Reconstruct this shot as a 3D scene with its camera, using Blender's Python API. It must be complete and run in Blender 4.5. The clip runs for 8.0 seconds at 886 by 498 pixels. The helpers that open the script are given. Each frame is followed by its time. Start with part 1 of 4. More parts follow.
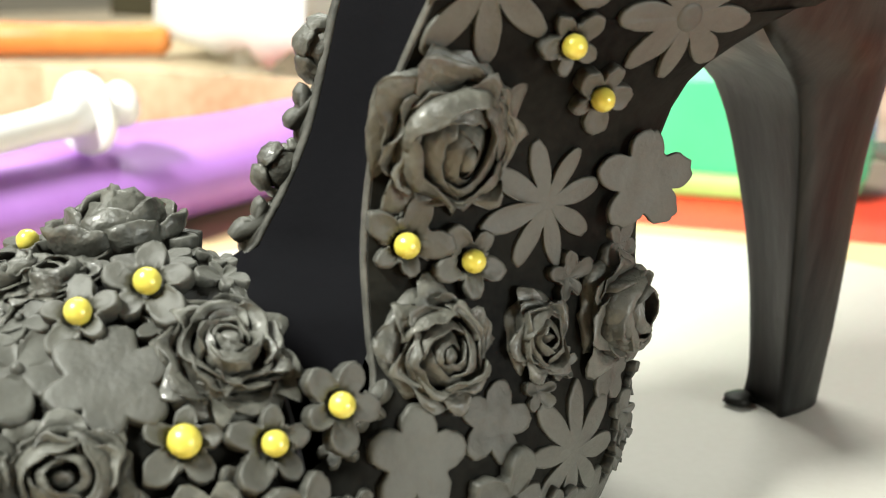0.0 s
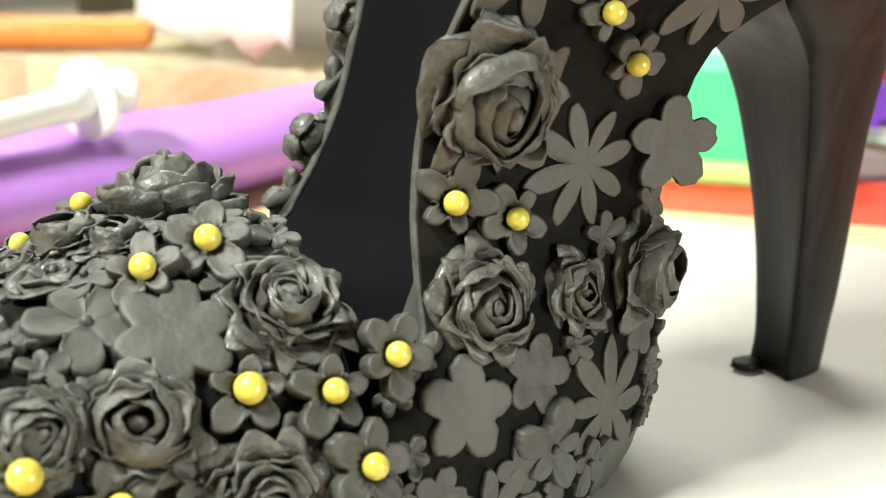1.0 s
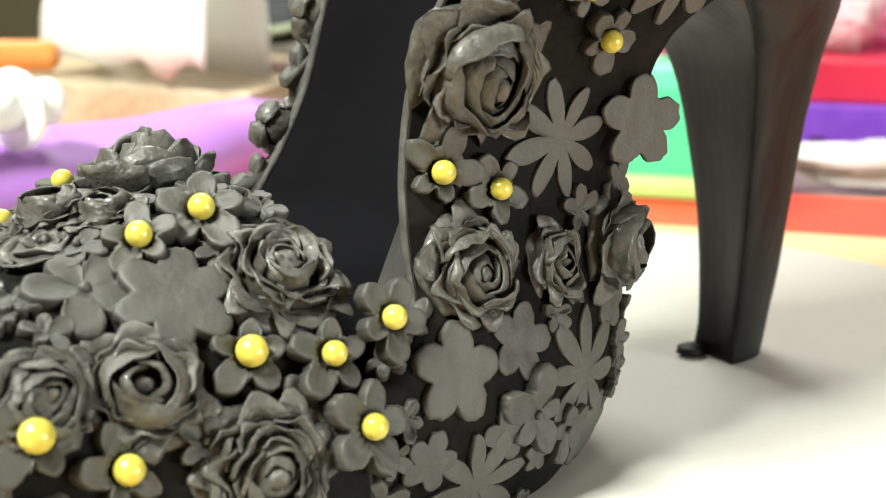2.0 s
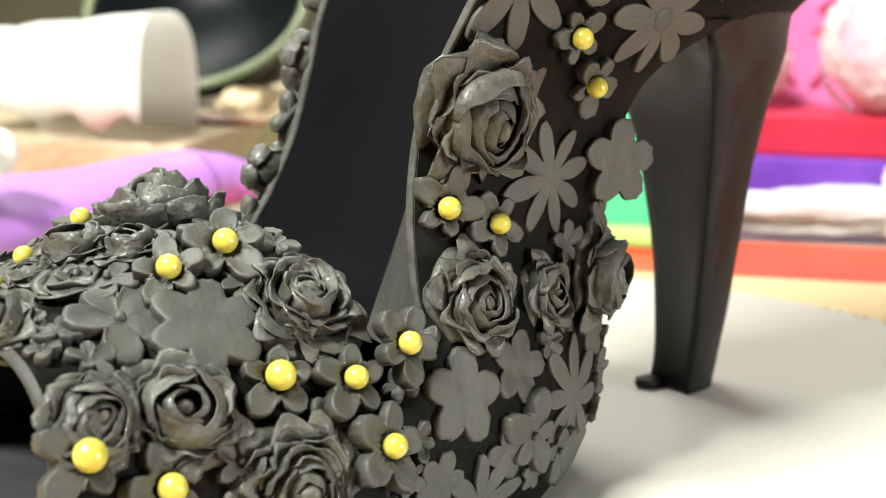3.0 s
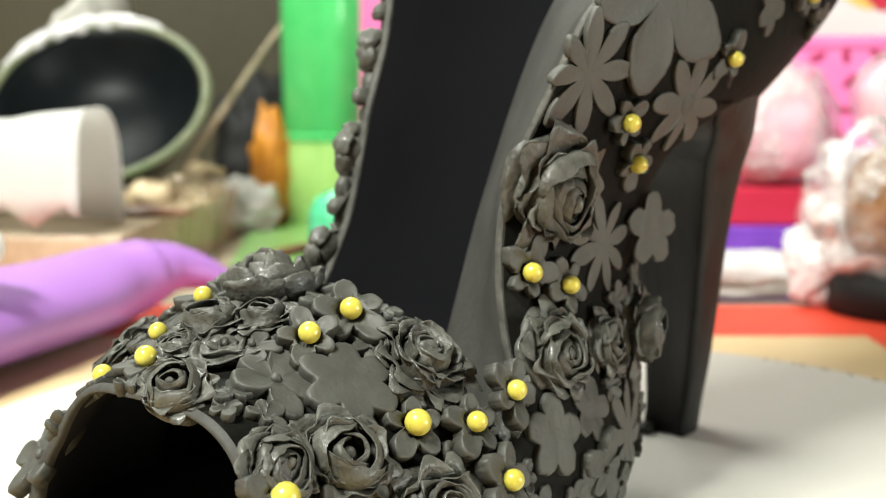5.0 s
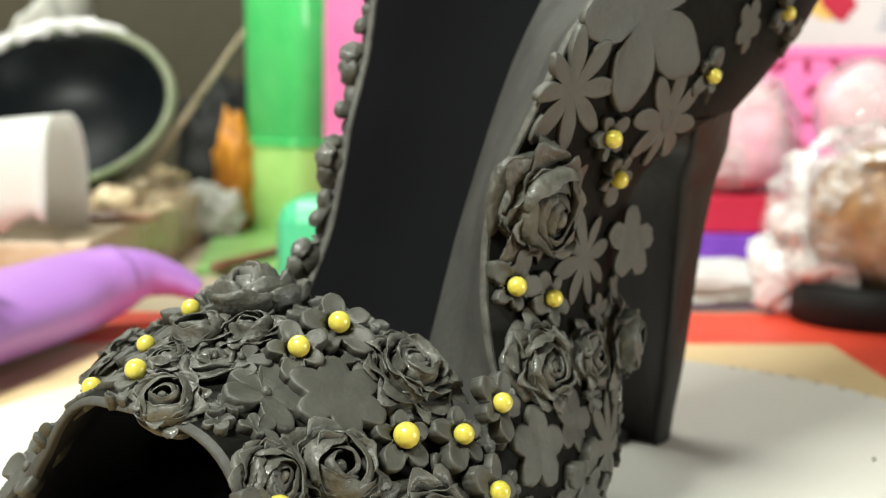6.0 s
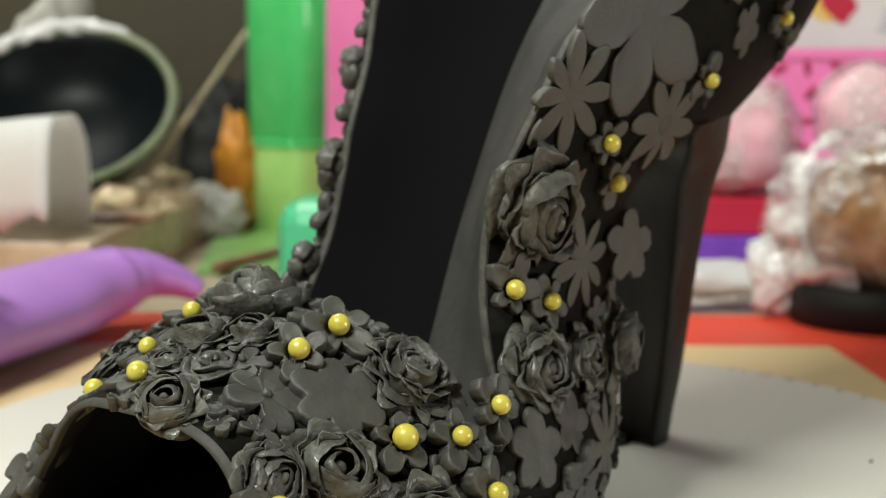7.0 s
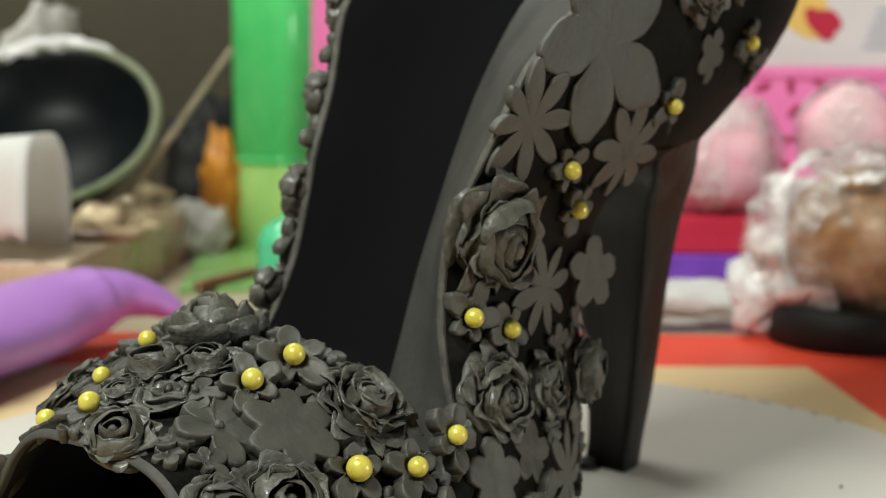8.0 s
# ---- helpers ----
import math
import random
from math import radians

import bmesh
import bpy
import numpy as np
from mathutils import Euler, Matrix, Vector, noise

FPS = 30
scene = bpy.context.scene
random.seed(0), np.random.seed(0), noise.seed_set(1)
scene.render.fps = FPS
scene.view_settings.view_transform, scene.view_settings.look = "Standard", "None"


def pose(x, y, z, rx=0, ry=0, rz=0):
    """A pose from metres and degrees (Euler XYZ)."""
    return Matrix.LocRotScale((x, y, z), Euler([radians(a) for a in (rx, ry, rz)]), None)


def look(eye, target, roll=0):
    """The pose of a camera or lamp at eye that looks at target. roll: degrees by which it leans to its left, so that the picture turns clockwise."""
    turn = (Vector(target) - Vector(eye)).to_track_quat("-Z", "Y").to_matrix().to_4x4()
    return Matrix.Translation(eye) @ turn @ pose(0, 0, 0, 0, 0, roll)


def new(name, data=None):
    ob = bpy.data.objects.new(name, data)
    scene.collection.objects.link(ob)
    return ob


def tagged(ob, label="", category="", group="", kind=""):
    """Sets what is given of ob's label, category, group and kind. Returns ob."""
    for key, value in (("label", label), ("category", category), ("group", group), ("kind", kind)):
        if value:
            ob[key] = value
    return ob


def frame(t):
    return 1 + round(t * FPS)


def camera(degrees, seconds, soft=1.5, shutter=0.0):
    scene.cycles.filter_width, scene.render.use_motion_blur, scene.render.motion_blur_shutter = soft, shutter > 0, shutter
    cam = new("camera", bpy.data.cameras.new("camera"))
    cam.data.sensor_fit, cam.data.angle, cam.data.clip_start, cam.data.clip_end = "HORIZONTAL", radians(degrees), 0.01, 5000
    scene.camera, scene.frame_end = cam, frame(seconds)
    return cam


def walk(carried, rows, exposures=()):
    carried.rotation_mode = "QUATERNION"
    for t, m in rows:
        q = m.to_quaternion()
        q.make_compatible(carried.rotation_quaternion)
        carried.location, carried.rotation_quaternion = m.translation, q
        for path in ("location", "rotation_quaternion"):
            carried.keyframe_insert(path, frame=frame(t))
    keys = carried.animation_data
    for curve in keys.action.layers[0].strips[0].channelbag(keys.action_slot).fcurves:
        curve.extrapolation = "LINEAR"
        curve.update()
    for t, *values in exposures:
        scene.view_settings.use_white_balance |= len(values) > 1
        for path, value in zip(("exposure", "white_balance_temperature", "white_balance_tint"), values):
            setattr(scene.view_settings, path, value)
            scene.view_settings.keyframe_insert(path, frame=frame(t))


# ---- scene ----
cam = camera(35.52, 8.0, soft=1.1)
# a phone lens close to its subject: the shoe is sharp, the table behind it soft
cam.data.dof.use_dof = True
cam.data.dof.focus_distance = 0.228
cam.data.dof.aperture_fstop = 23.0
PATH = [
    (0, (-0.10975, -0.20260, 0.10534), (0.03187, 0.05071, 0.02935), 0.22),
    (0.5, (-0.11738, -0.20196, 0.10244), (0.02611, 0.05013, 0.02587), -0.01),
    (1, (-0.12680, -0.20447, 0.10068), (0.02377, 0.04394, 0.02573), 0.40),
    (1.5, (-0.13432, -0.20497, 0.09815), (0.02580, 0.03779, 0.02446), 0.83),
    (1.7, (-0.13783, -0.20324, 0.09054), (0.02787, 0.03675, 0.02016), 0.68),
    (2.8, (-0.16492, -0.20018, 0.09037), (0.02665, 0.02403, 0.03530), 1.73),
    (3, (-0.16838, -0.20130, 0.08896), (0.02592, 0.02115, 0.03635), 1.29),
    (3.5, (-0.18208, -0.20160, 0.08869), (0.01975, 0.01522, 0.04121), 0.20),
    (4, (-0.19988, -0.19427, 0.09018), (0.01226, 0.01311, 0.04555), -0.58),
    (4.2, (-0.20624, -0.19257, 0.09092), (0.00776, 0.01314, 0.04746), -0.50),
    (5.3, (-0.22655, -0.19217, 0.08973), (-0.00105, 0.00301, 0.05727), -0.05),
    (5.5, (-0.22746, -0.19156, 0.09158), (0.00006, 0.00139, 0.05783), 0.13),
    (6, (-0.22951, -0.19001, 0.09240), (-0.00107, 0.00077, 0.05888), 0.26),
    (6.5, (-0.23171, -0.19108, 0.09280), (-0.00281, 0.00057, 0.05898), 0.33),
    (7, (-0.23088, -0.19175, 0.09329), (-0.00217, -0.00025, 0.05965), 0.36),
    (7.5, (-0.23067, -0.19352, 0.09408), (-0.00154, -0.00190, 0.06205), 0.51),
    (8, (-0.22498, -0.19590, 0.09598), (0.00470, -0.00495, 0.06520), 0.40),
]
EXPOSURES = [(0.0, 0.60, 6500, 2), (3.0, 0.62, 6500, 2), (4.2, 0.56, 6500, 2), (5.4, 0.16, 6500, 1), (6.0, 0.12, 6500, 0), (6.4, -0.52, 6500, 1), (8.0, -0.53, 6500, 1)]
walk(cam, [(t, look(eye, target, roll)) for t, eye, target, roll in PATH], EXPOSURES)

# ---- light -------------------------------------------------------------
U = 0.0015                     # the layout below is in units of 1.5 mm


def V(x, y, z):
    return Vector((x * U, y * U, z * U))


world = bpy.data.worlds.new("room_air")
scene.world = world
world.use_nodes = True
world.node_tree.nodes["Background"].inputs[0].default_value = (0.9, 0.85, 0.78, 1)
world.node_tree.nodes["Background"].inputs[1].default_value = 0.16


def area_lamp(name, eye, target, sx, sy, power, colour):
    data = bpy.data.lights.new(name, "AREA")
    data.shape, data.size, data.size_y, data.energy, data.color = "RECTANGLE", sx, sy, power, colour
    ob = new(name, data)
    ob.matrix_world = look(eye, target)
    return ob


area_lamp("ceiling_tube", (-0.80, -0.05, 1.02), (0.0, 0.0, 0.0), 0.38, 0.18, 34, (1.0, 0.98, 0.925))
# added fill with no fixture: brightens the clutter behind the shoe
area_lamp("back_fill", (0.34, 0.92, 1.26), (0.30, 0.50, 0.0), 1.0, 0.2, 17, (1.0, 0.98, 0.925))
# low front fill, added to put sheen on the shoe's near side; no opening there
area_lamp("front_fill", (0.43, -1.02, 0.13), (0.0, 0.0, 0.05), 0.4, 0.34, 6.8, (0.99, 1.0, 0.97))

# ---- materials ---------------------------------------------------------


def material(name, base, dark=None, rough=0.5, grain=400.0, blotch=40.0, bump=0.2, specular=0.5, metal=0.0, sheen=0.0,
             transmission=0.0, ior=1.45, rough_spread=0.1, per_object=0.0, alpha=1.0, coat=0.0, holes=0.0, stretch=1.0, translucent=0.0):
    """A procedural surface: two colours mixed by noise at two scales, uneven roughness and fine relief."""
    m = bpy.data.materials.new(name)
    m.use_nodes = True
    nt = m.node_tree
    b = nt.nodes["Principled BSDF"]
    dark = dark or tuple(c * 0.75 for c in base)
    co = nt.nodes.new("ShaderNodeTexCoord")
    n1 = nt.nodes.new("ShaderNodeTexNoise")
    n1.inputs["Scale"].default_value, n1.inputs["Detail"].default_value = grain, 6
    n2 = nt.nodes.new("ShaderNodeTexNoise")
    n2.inputs["Scale"].default_value, n2.inputs["Detail"].default_value = blotch, 4
    spot = co.outputs["Object"]
    if stretch != 1.0:                # grain drawn out along z
        mp = nt.nodes.new("ShaderNodeMapping")
        mp.inputs["Scale"].default_value = (1, 1, stretch)
        nt.links.new(spot, mp.inputs["Vector"])
        spot = mp.outputs[0]
    for n in (n1, n2):
        nt.links.new(spot, n.inputs["Vector"])
    mixn = nt.nodes.new("ShaderNodeMath")
    mixn.operation = "MULTIPLY_ADD"
    nt.links.new(n1.outputs[0], mixn.inputs[0])
    mixn.inputs[1].default_value = 0.35
    half = nt.nodes.new("ShaderNodeMath")
    half.operation = "MULTIPLY"
    half.inputs[1].default_value = 0.65
    nt.links.new(n2.outputs[0], half.inputs[0])
    nt.links.new(half.outputs[0], mixn.inputs[2])
    ramp = nt.nodes.new("ShaderNodeMapRange")
    ramp.inputs[1].default_value, ramp.inputs[2].default_value = 0.32, 0.68
    nt.links.new(mixn.outputs[0], ramp.inputs[0])
    mix = nt.nodes.new("ShaderNodeMix")
    mix.data_type = "RGBA"
    mix.inputs[6].default_value, mix.inputs[7].default_value = (*dark, 1), (*base, 1)
    nt.links.new(ramp.outputs[0], mix.inputs[0])
    colour = mix.outputs[2]
    if per_object:
        info = nt.nodes.new("ShaderNodeObjectInfo")
        vary = nt.nodes.new("ShaderNodeMapRange")
        vary.inputs[3].default_value, vary.inputs[4].default_value = 1 - per_object, 1 + per_object
        nt.links.new(info.outputs["Random"], vary.inputs[0])
        hsv = nt.nodes.new("ShaderNodeHueSaturation")
        nt.links.new(vary.outputs[0], hsv.inputs["Value"])
        nt.links.new(colour, hsv.inputs["Color"])
        colour = hsv.outputs[0]
    nt.links.new(colour, b.inputs["Base Color"])
    rr = nt.nodes.new("ShaderNodeMapRange")
    rr.inputs[3].default_value, rr.inputs[4].default_value = max(0.02, rough - rough_spread), min(1, rough + rough_spread)
    nt.links.new(n2.outputs[0], rr.inputs[0])
    nt.links.new(rr.outputs[0], b.inputs["Roughness"])
    if bump:
        bp = nt.nodes.new("ShaderNodeBump")
        bp.inputs["Strength"].default_value, bp.inputs["Distance"].default_value = bump, 0.0004
        n3 = nt.nodes.new("ShaderNodeTexNoise")
        n3.inputs["Scale"].default_value, n3.inputs["Detail"].default_value = grain * 0.33, 3
        nt.links.new(co.outputs["Object"], n3.inputs["Vector"])
        lumps = nt.nodes.new("ShaderNodeMath")
        lumps.operation = "MULTIPLY_ADD"
        lumps.inputs[1].default_value = 1.6
        nt.links.new(n3.outputs[0], lumps.inputs[0])
        nt.links.new(n1.outputs[0], lumps.inputs[2])
        nt.links.new(lumps.outputs[0], bp.inputs["Height"])
        nt.links.new(bp.outputs[0], b.inputs["Normal"])
    b.inputs["Specular IOR Level"].default_value, b.inputs["Metallic"].default_value = specular, metal
    b.inputs["Sheen Weight"].default_value, b.inputs["Transmission Weight"].default_value = sheen, transmission
    b.inputs["IOR"].default_value, b.inputs["Alpha"].default_value = ior, alpha
    b.inputs["Coat Weight"].default_value = coat
    if translucent:                   # thin card or plastic that lets light through
        glow = nt.nodes.new("ShaderNodeBsdfTranslucent")
        nt.links.new(colour, glow.inputs["Color"])
        blend = nt.nodes.new("ShaderNodeMixShader")
        blend.inputs[0].default_value = translucent
        nt.links.new(b.outputs[0], blend.inputs[1])
        nt.links.new(glow.outputs[0], blend.inputs[2])
        nt.links.new(blend.outputs[0], nt.nodes["Material Output"].inputs["Surface"])
    if holes:                         # clear film that clouds over in folds
        cloud = nt.nodes.new("ShaderNodeTexNoise")
        cloud.inputs["Scale"].default_value, cloud.inputs["Detail"].default_value, cloud.inputs["Distortion"].default_value = holes, 5, 1.2
        nt.links.new(co.outputs["Object"], cloud.inputs["Vector"])
        fade = nt.nodes.new("ShaderNodeMapRange")
        fade.inputs[1].default_value, fade.inputs[2].default_value = 0.42, 0.62
        fade.inputs[3].default_value, fade.inputs[4].default_value = alpha * 0.15, min(1.0, alpha * 1.5)
        nt.links.new(cloud.outputs[0], fade.inputs[0])
        nt.links.new(fade.outputs[0], b.inputs["Alpha"])
    return m


PASTE = material("black_sugar_paste", (0.088, 0.0868, 0.073), (0.027, 0.0267, 0.0223), 0.52, 800, 210, 0.8, 0.55, per_object=0.18, rough_spread=0.2, coat=0.12)
FLAT_PASTE = material("rolled_sugar_paste", (0.053, 0.0525, 0.0437), (0.034, 0.0337, 0.028), 0.6, 1100, 150, 0.28, 0.7, per_object=0.16, rough_spread=0.08)
SHELL = material("black_shoe_shell", (0.012, 0.0118, 0.0098), (0.001, 0.001, 0.0009), 0.6, 700, 60, 0.25, 0.06)
LINING = material("dusted_lining", (0.062, 0.061, 0.056), (0.028, 0.028, 0.026), 0.6, 900, 70, 0.25, 0.3)
RIM_DUST = material("dusted_rim", (0.10, 0.098, 0.088), (0.04, 0.04, 0.036), 0.6, 900, 260, 0.4, 0.3)
INSOLE = material("matt_black_insole", (0.005, 0.005, 0.0062), (0.004, 0.004, 0.005), 0.85, 700, 60, 0.2, 0.05)
TOE_INSIDE = material("dusty_black_toe_lining", (0.034, 0.033, 0.036), (0.022, 0.022, 0.024), 0.9, 700, 60, 0.2, 0.1)
HEEL = material("brushed_black_heel", (0.026, 0.0247, 0.0217), (0.002, 0.002, 0.002), 0.5, 420, 95, 0.22, 0.2, rough_spread=0.18, stretch=0.12)
PEARL = material("yellow_pearl", (0.62, 0.555, 0.11), (0.49, 0.415, 0.05), 0.3, 600, 260, 0.08, 0.5, metal=0.12, per_object=0.06, coat=0.3)
BOARD = material("white_board", (0.58, 0.56, 0.52), (0.53, 0.51, 0.465), 0.55, 500, 9, 0.08)
MAT_TAN = material("tan_mat", (0.62, 0.47, 0.26), (0.55, 0.40, 0.21), 0.5, 500, 14, 0.15)
MAT_RED = material("red_mat_border", (0.72, 0.06, 0.025), (0.62, 0.045, 0.02), 0.5, 500, 18, 0.15)
TABLE = material("brown_table_top", (0.48, 0.41, 0.31), (0.28, 0.22, 0.15), 0.4, 200, 14, 0.1)
WALL = material("cream_wall_paint", (0.33, 0.305, 0.26), (0.29, 0.265, 0.22), 0.8, 120, 3, 0.1)
OLIVE = material("dark_olive_panel", (0.060, 0.051, 0.026), (0.044, 0.037, 0.018), 0.5, 100, 6, 0.1)
CEIL = material("ceiling_paint", (0.42, 0.40, 0.36), None, 0.85, 120, 3, 0.1)
PURPLE = material("purple_plastic", (0.39, 0.18, 0.55), (0.35, 0.155, 0.50), 0.45, 200, 20, 0.03, 0.45)
WHITE_PLASTIC = material("white_plastic", (0.74, 0.73, 0.72), (0.68, 0.67, 0.66), 0.35, 200, 30, 0.03)
PAPER = material("white_paper", (0.87, 0.88, 0.87), (0.82, 0.83, 0.81), 0.8, 300, 30, 0.1, translucent=0.5)
BLACK_GLOSS = material("black_glazed_bowl", (0.008, 0.011, 0.012), (0.004, 0.005, 0.006), 0.4, 100, 12, 0.02, 0.12)
BOWL_RIM = material("dull_green_rim", (0.20, 0.205, 0.13), (0.08, 0.12, 0.05), 0.35, 100, 20, 0.05)
GREEN = material("green_plastic", (0.24, 0.97, 0.36), (0.15, 0.84, 0.27), 0.16, 60, 15, 0.02, coat=0.4, translucent=0.42)
LIGHT_GREEN = material("pale_green_plastic", (0.46, 0.76, 0.24), (0.38, 0.66, 0.18), 0.3, 60, 15, 0.02, translucent=0.12)
MINT = material("mint_plastic", (0.09, 0.52, 0.26), (0.07, 0.45, 0.22), 0.25, 60, 20, 0.02)
PINK = material("pink_plastic", (0.86, 0.23, 0.50), (0.78, 0.17, 0.43), 0.35, 80, 20, 0.05)
DARK_PINK = material("crimson_cut_shape", (0.50, 0.03, 0.12), None, 0.5, 80, 20, 0.05)
PALE_PINK = material("pale_pink_sugar_ball", (0.86, 0.54, 0.60), (0.82, 0.34, 0.46), 0.55, 80, 25, 0.1)
CRIMSON = material("crimson_box_card", (0.52, 0.015, 0.05), (0.42, 0.012, 0.04), 0.45, 80, 20, 0.03)
VIOLET = material("violet_box_card", (0.20, 0.06, 0.50), (0.12, 0.03, 0.34), 0.45, 80, 20, 0.03)
FILM = material("crumpled_clear_film", (0.84, 0.70, 0.48), (0.36, 0.25, 0.12), 0.14, 120, 22, 0.4, alpha=0.6, holes=30)
THIN_FILM = material("thin_clear_film", (0.74, 0.72, 0.71), (0.62, 0.58, 0.57), 0.12, 120, 30, 0.6, alpha=0.45, holes=20)
WHITE_FILM = material("white_cling_film", (0.70, 0.69, 0.69), (0.56, 0.55, 0.56), 0.25, 120, 35, 0.5, alpha=0.95)
FLAP_FILM = material("loose_cling_film", (0.74, 0.72, 0.71), (0.60, 0.57, 0.57), 0.22, 260, 60, 0.5, alpha=0.8, holes=36)
BROWN_BALL = material("marbled_brown_paste", (0.46, 0.25, 0.10), (0.075, 0.028, 0.015), 0.4, 120, 42, 0.3)
CLEAR_FILM = material("clear_glossy_film", (0.9, 0.88, 0.86), (0.8, 0.76, 0.74), 0.1, 120, 30, 0.6, alpha=0.10, holes=38)
BROWN = material("chocolate_ball", (0.24, 0.11, 0.055), (0.10, 0.04, 0.02), 0.4, 90, 30, 0.3)
BLACK_PLASTIC = material("black_plastic", (0.010, 0.010, 0.010), None, 0.6, 100, 20, 0.05, 0.3)
AMBER = material("amber_wrapper_film", (0.92, 0.42, 0.05), (0.48, 0.17, 0.025), 0.3, 120, 40, 0.3, translucent=0.3)
ORANGE = material("orange_plastic", (0.66, 0.25, 0.06), (0.55, 0.18, 0.04), 0.4, 80, 20, 0.05)
STEEL = material("dull_steel", (0.42, 0.36, 0.25), (0.24, 0.19, 0.12), 0.4, 200, 40, 0.1, metal=0.7)
INK = material("dark_ink", (0.05, 0.04, 0.03), None, 0.7, 100, 20, 0.0)
YELLOW = material("yellow_print", (0.85, 0.6, 0.15), None, 0.5, 100, 20, 0.0)

# ---- mesh helpers ------------------------------------------------------


def part(name, bm, mat, parent=None, label="", smooth=True, bevel=0.0):
    """Link a bmesh as one mesh object, under a thing or under a part."""
    bmesh.ops.recalc_face_normals(bm, faces=bm.faces)
    me = bpy.data.meshes.new(name)
    bm.to_mesh(me)
    bm.free()
    me.materials.append(mat)
    if smooth:
        me.polygons.foreach_set("use_smooth", [True] * len(me.polygons))
    ob = new(name, me)
    ob.parent = parent
    if label:
        ob["label"] = label
    if bevel:
        mod = ob.modifiers.new("bevel", "BEVEL")
        mod.width, mod.segments, mod.limit_method = bevel, 2, "ANGLE"
    return ob


def empty(name, label, category, at=(0, 0, 0), turn=0.0, group="", kind=""):
    ob = new(name)
    ob.empty_display_size = 0.01
    ob.matrix_world = Matrix.Translation(at) @ Matrix.Rotation(turn, 4, "Z")
    return tagged(ob, label, category, group, kind)


def grid_faces(bm, rows, closed=False):
    """Skin a list of equally long rows of verts."""
    for a, b in zip(rows, rows[1:]):
        n = len(a)
        for i in range(n if closed else n - 1):
            j = (i + 1) % n
            quad = []
            for v in (a[i], a[j], b[j], b[i]):
                if v not in quad:
                    quad.append(v)
            if len(quad) > 2:
                try:
                    bm.faces.new(quad)
                except ValueError:
                    pass


def box(bm, lo, hi):
    """A plain block between two corners, in units."""
    c = [(lo[i] + hi[i]) / 2 * U for i in range(3)]
    s = [(hi[i] - lo[i]) * U for i in range(3)]
    bmesh.ops.create_cube(bm, size=1, matrix=Matrix.LocRotScale(c, None, s))


def lathe(bm, profile, segs=32, m=None, caps=True):
    """Turn (radius, height) pairs round z; in units."""
    rows = []
    for r, h in profile:
        rows.append([bm.verts.new((r * U * math.cos(6.28319 * k / segs), r * U * math.sin(6.28319 * k / segs), h * U)) for k in range(segs)])
    grid_faces(bm, rows, True)
    if caps:
        for row in (rows[0], rows[-1]):
            bm.faces.new(row)
    else:
        grid_faces(bm, [rows[-1], rows[0]], True)
    if m:
        bmesh.ops.transform(bm, matrix=m, verts=[v for row in rows for v in row])


def curve_at(x, *knots):
    """A smooth curve through (x, value) knots."""
    if x <= knots[0][0]:
        return knots[0][1]
    for (xa, a), (xb, b) in zip(knots, knots[1:]):
        if x <= xb:
            i = knots.index((xa, a))
            before = knots[max(i - 1, 0)]
            after = knots[min(i + 2, len(knots) - 1)]
            ma = (b - before[1]) / (xb - before[0])
            mb = (after[1] - a) / (after[0] - xa)
            h = xb - xa
            t = (x - xa) / h
            return ((2 * t ** 3 - 3 * t ** 2 + 1) * a + (t ** 3 - 2 * t ** 2 + t) * h * ma
                    + (-2 * t ** 3 + 3 * t ** 2) * b + (t ** 3 - t ** 2) * h * mb)
    return knots[-1][1]


# ---- room and table ----------------------------------------------------


def slab(name, lo, hi, mat, label, category="", bevel=0.0):
    bm = bmesh.new()
    bmesh.ops.create_cube(bm, size=1, matrix=Matrix.LocRotScale([(a + b) / 2 for a, b in zip(lo, hi)], None, [b - a for a, b in zip(lo, hi)]))
    return tagged(part(name, bm, mat, None, label, False, bevel), label, category, "", "structure")


slab("floor", (-1.9, -1.9, -0.80), (2.3, 2.3, -0.76), TABLE, "brown room floor under the table", "floor")
slab("wall_north", (-1.9, 2.2, -0.76), (2.3, 2.3, 1.7), WALL, "cream painted wall behind the table", "wall")
slab("wall_south", (-1.9, -1.9, -0.76), (2.3, -1.8, 1.7), WALL, "cream painted wall", "wall")
slab("wall_east", (2.2, -1.8, -0.76), (2.3, 2.2, 1.7), WALL, "cream painted wall behind the boxes", "wall")
slab("wall_west", (-1.9, -1.8, -0.76), (-1.8, 2.2, 1.7), WALL, "cream painted wall", "wall")
slab("ceiling", (-1.9, -1.9, 1.7), (2.3, 2.3, 1.76), CEIL, "white painted ceiling", "ceiling")

EN, ES = Vector((0.76, 0.65, 0)).normalized(), Vector((0.65, -0.76, 0)).normalized()


def NS(n, s, z):
    return (EN * n + ES * s) * U + Vector((0, 0, z * U))


def table():
    t = empty("table", "brown wooden work table strewn with cake tools", "table", (0.25, 0.35, -0.76))
    bm = bmesh.new()
    bmesh.ops.create_cube(bm, size=1, matrix=Matrix.LocRotScale((0, 0, 0.738), None, (1.7, 1.5, 0.03)))
    part("tabletop", bm, TABLE, t, "worn brown table top", False, 0.004)
    for sx in (-1, 1):
        for sy in (-1, 1):
            bm = bmesh.new()
            bmesh.ops.create_cube(bm, size=1, matrix=Matrix.LocRotScale((0.78 * sx, 0.68 * sy, 0.3615), None, (0.06, 0.06, 0.723)))
            part("leg", bm, TABLE, t, "", False, 0.003)


table()                               # its top lies at z = -4.67 units


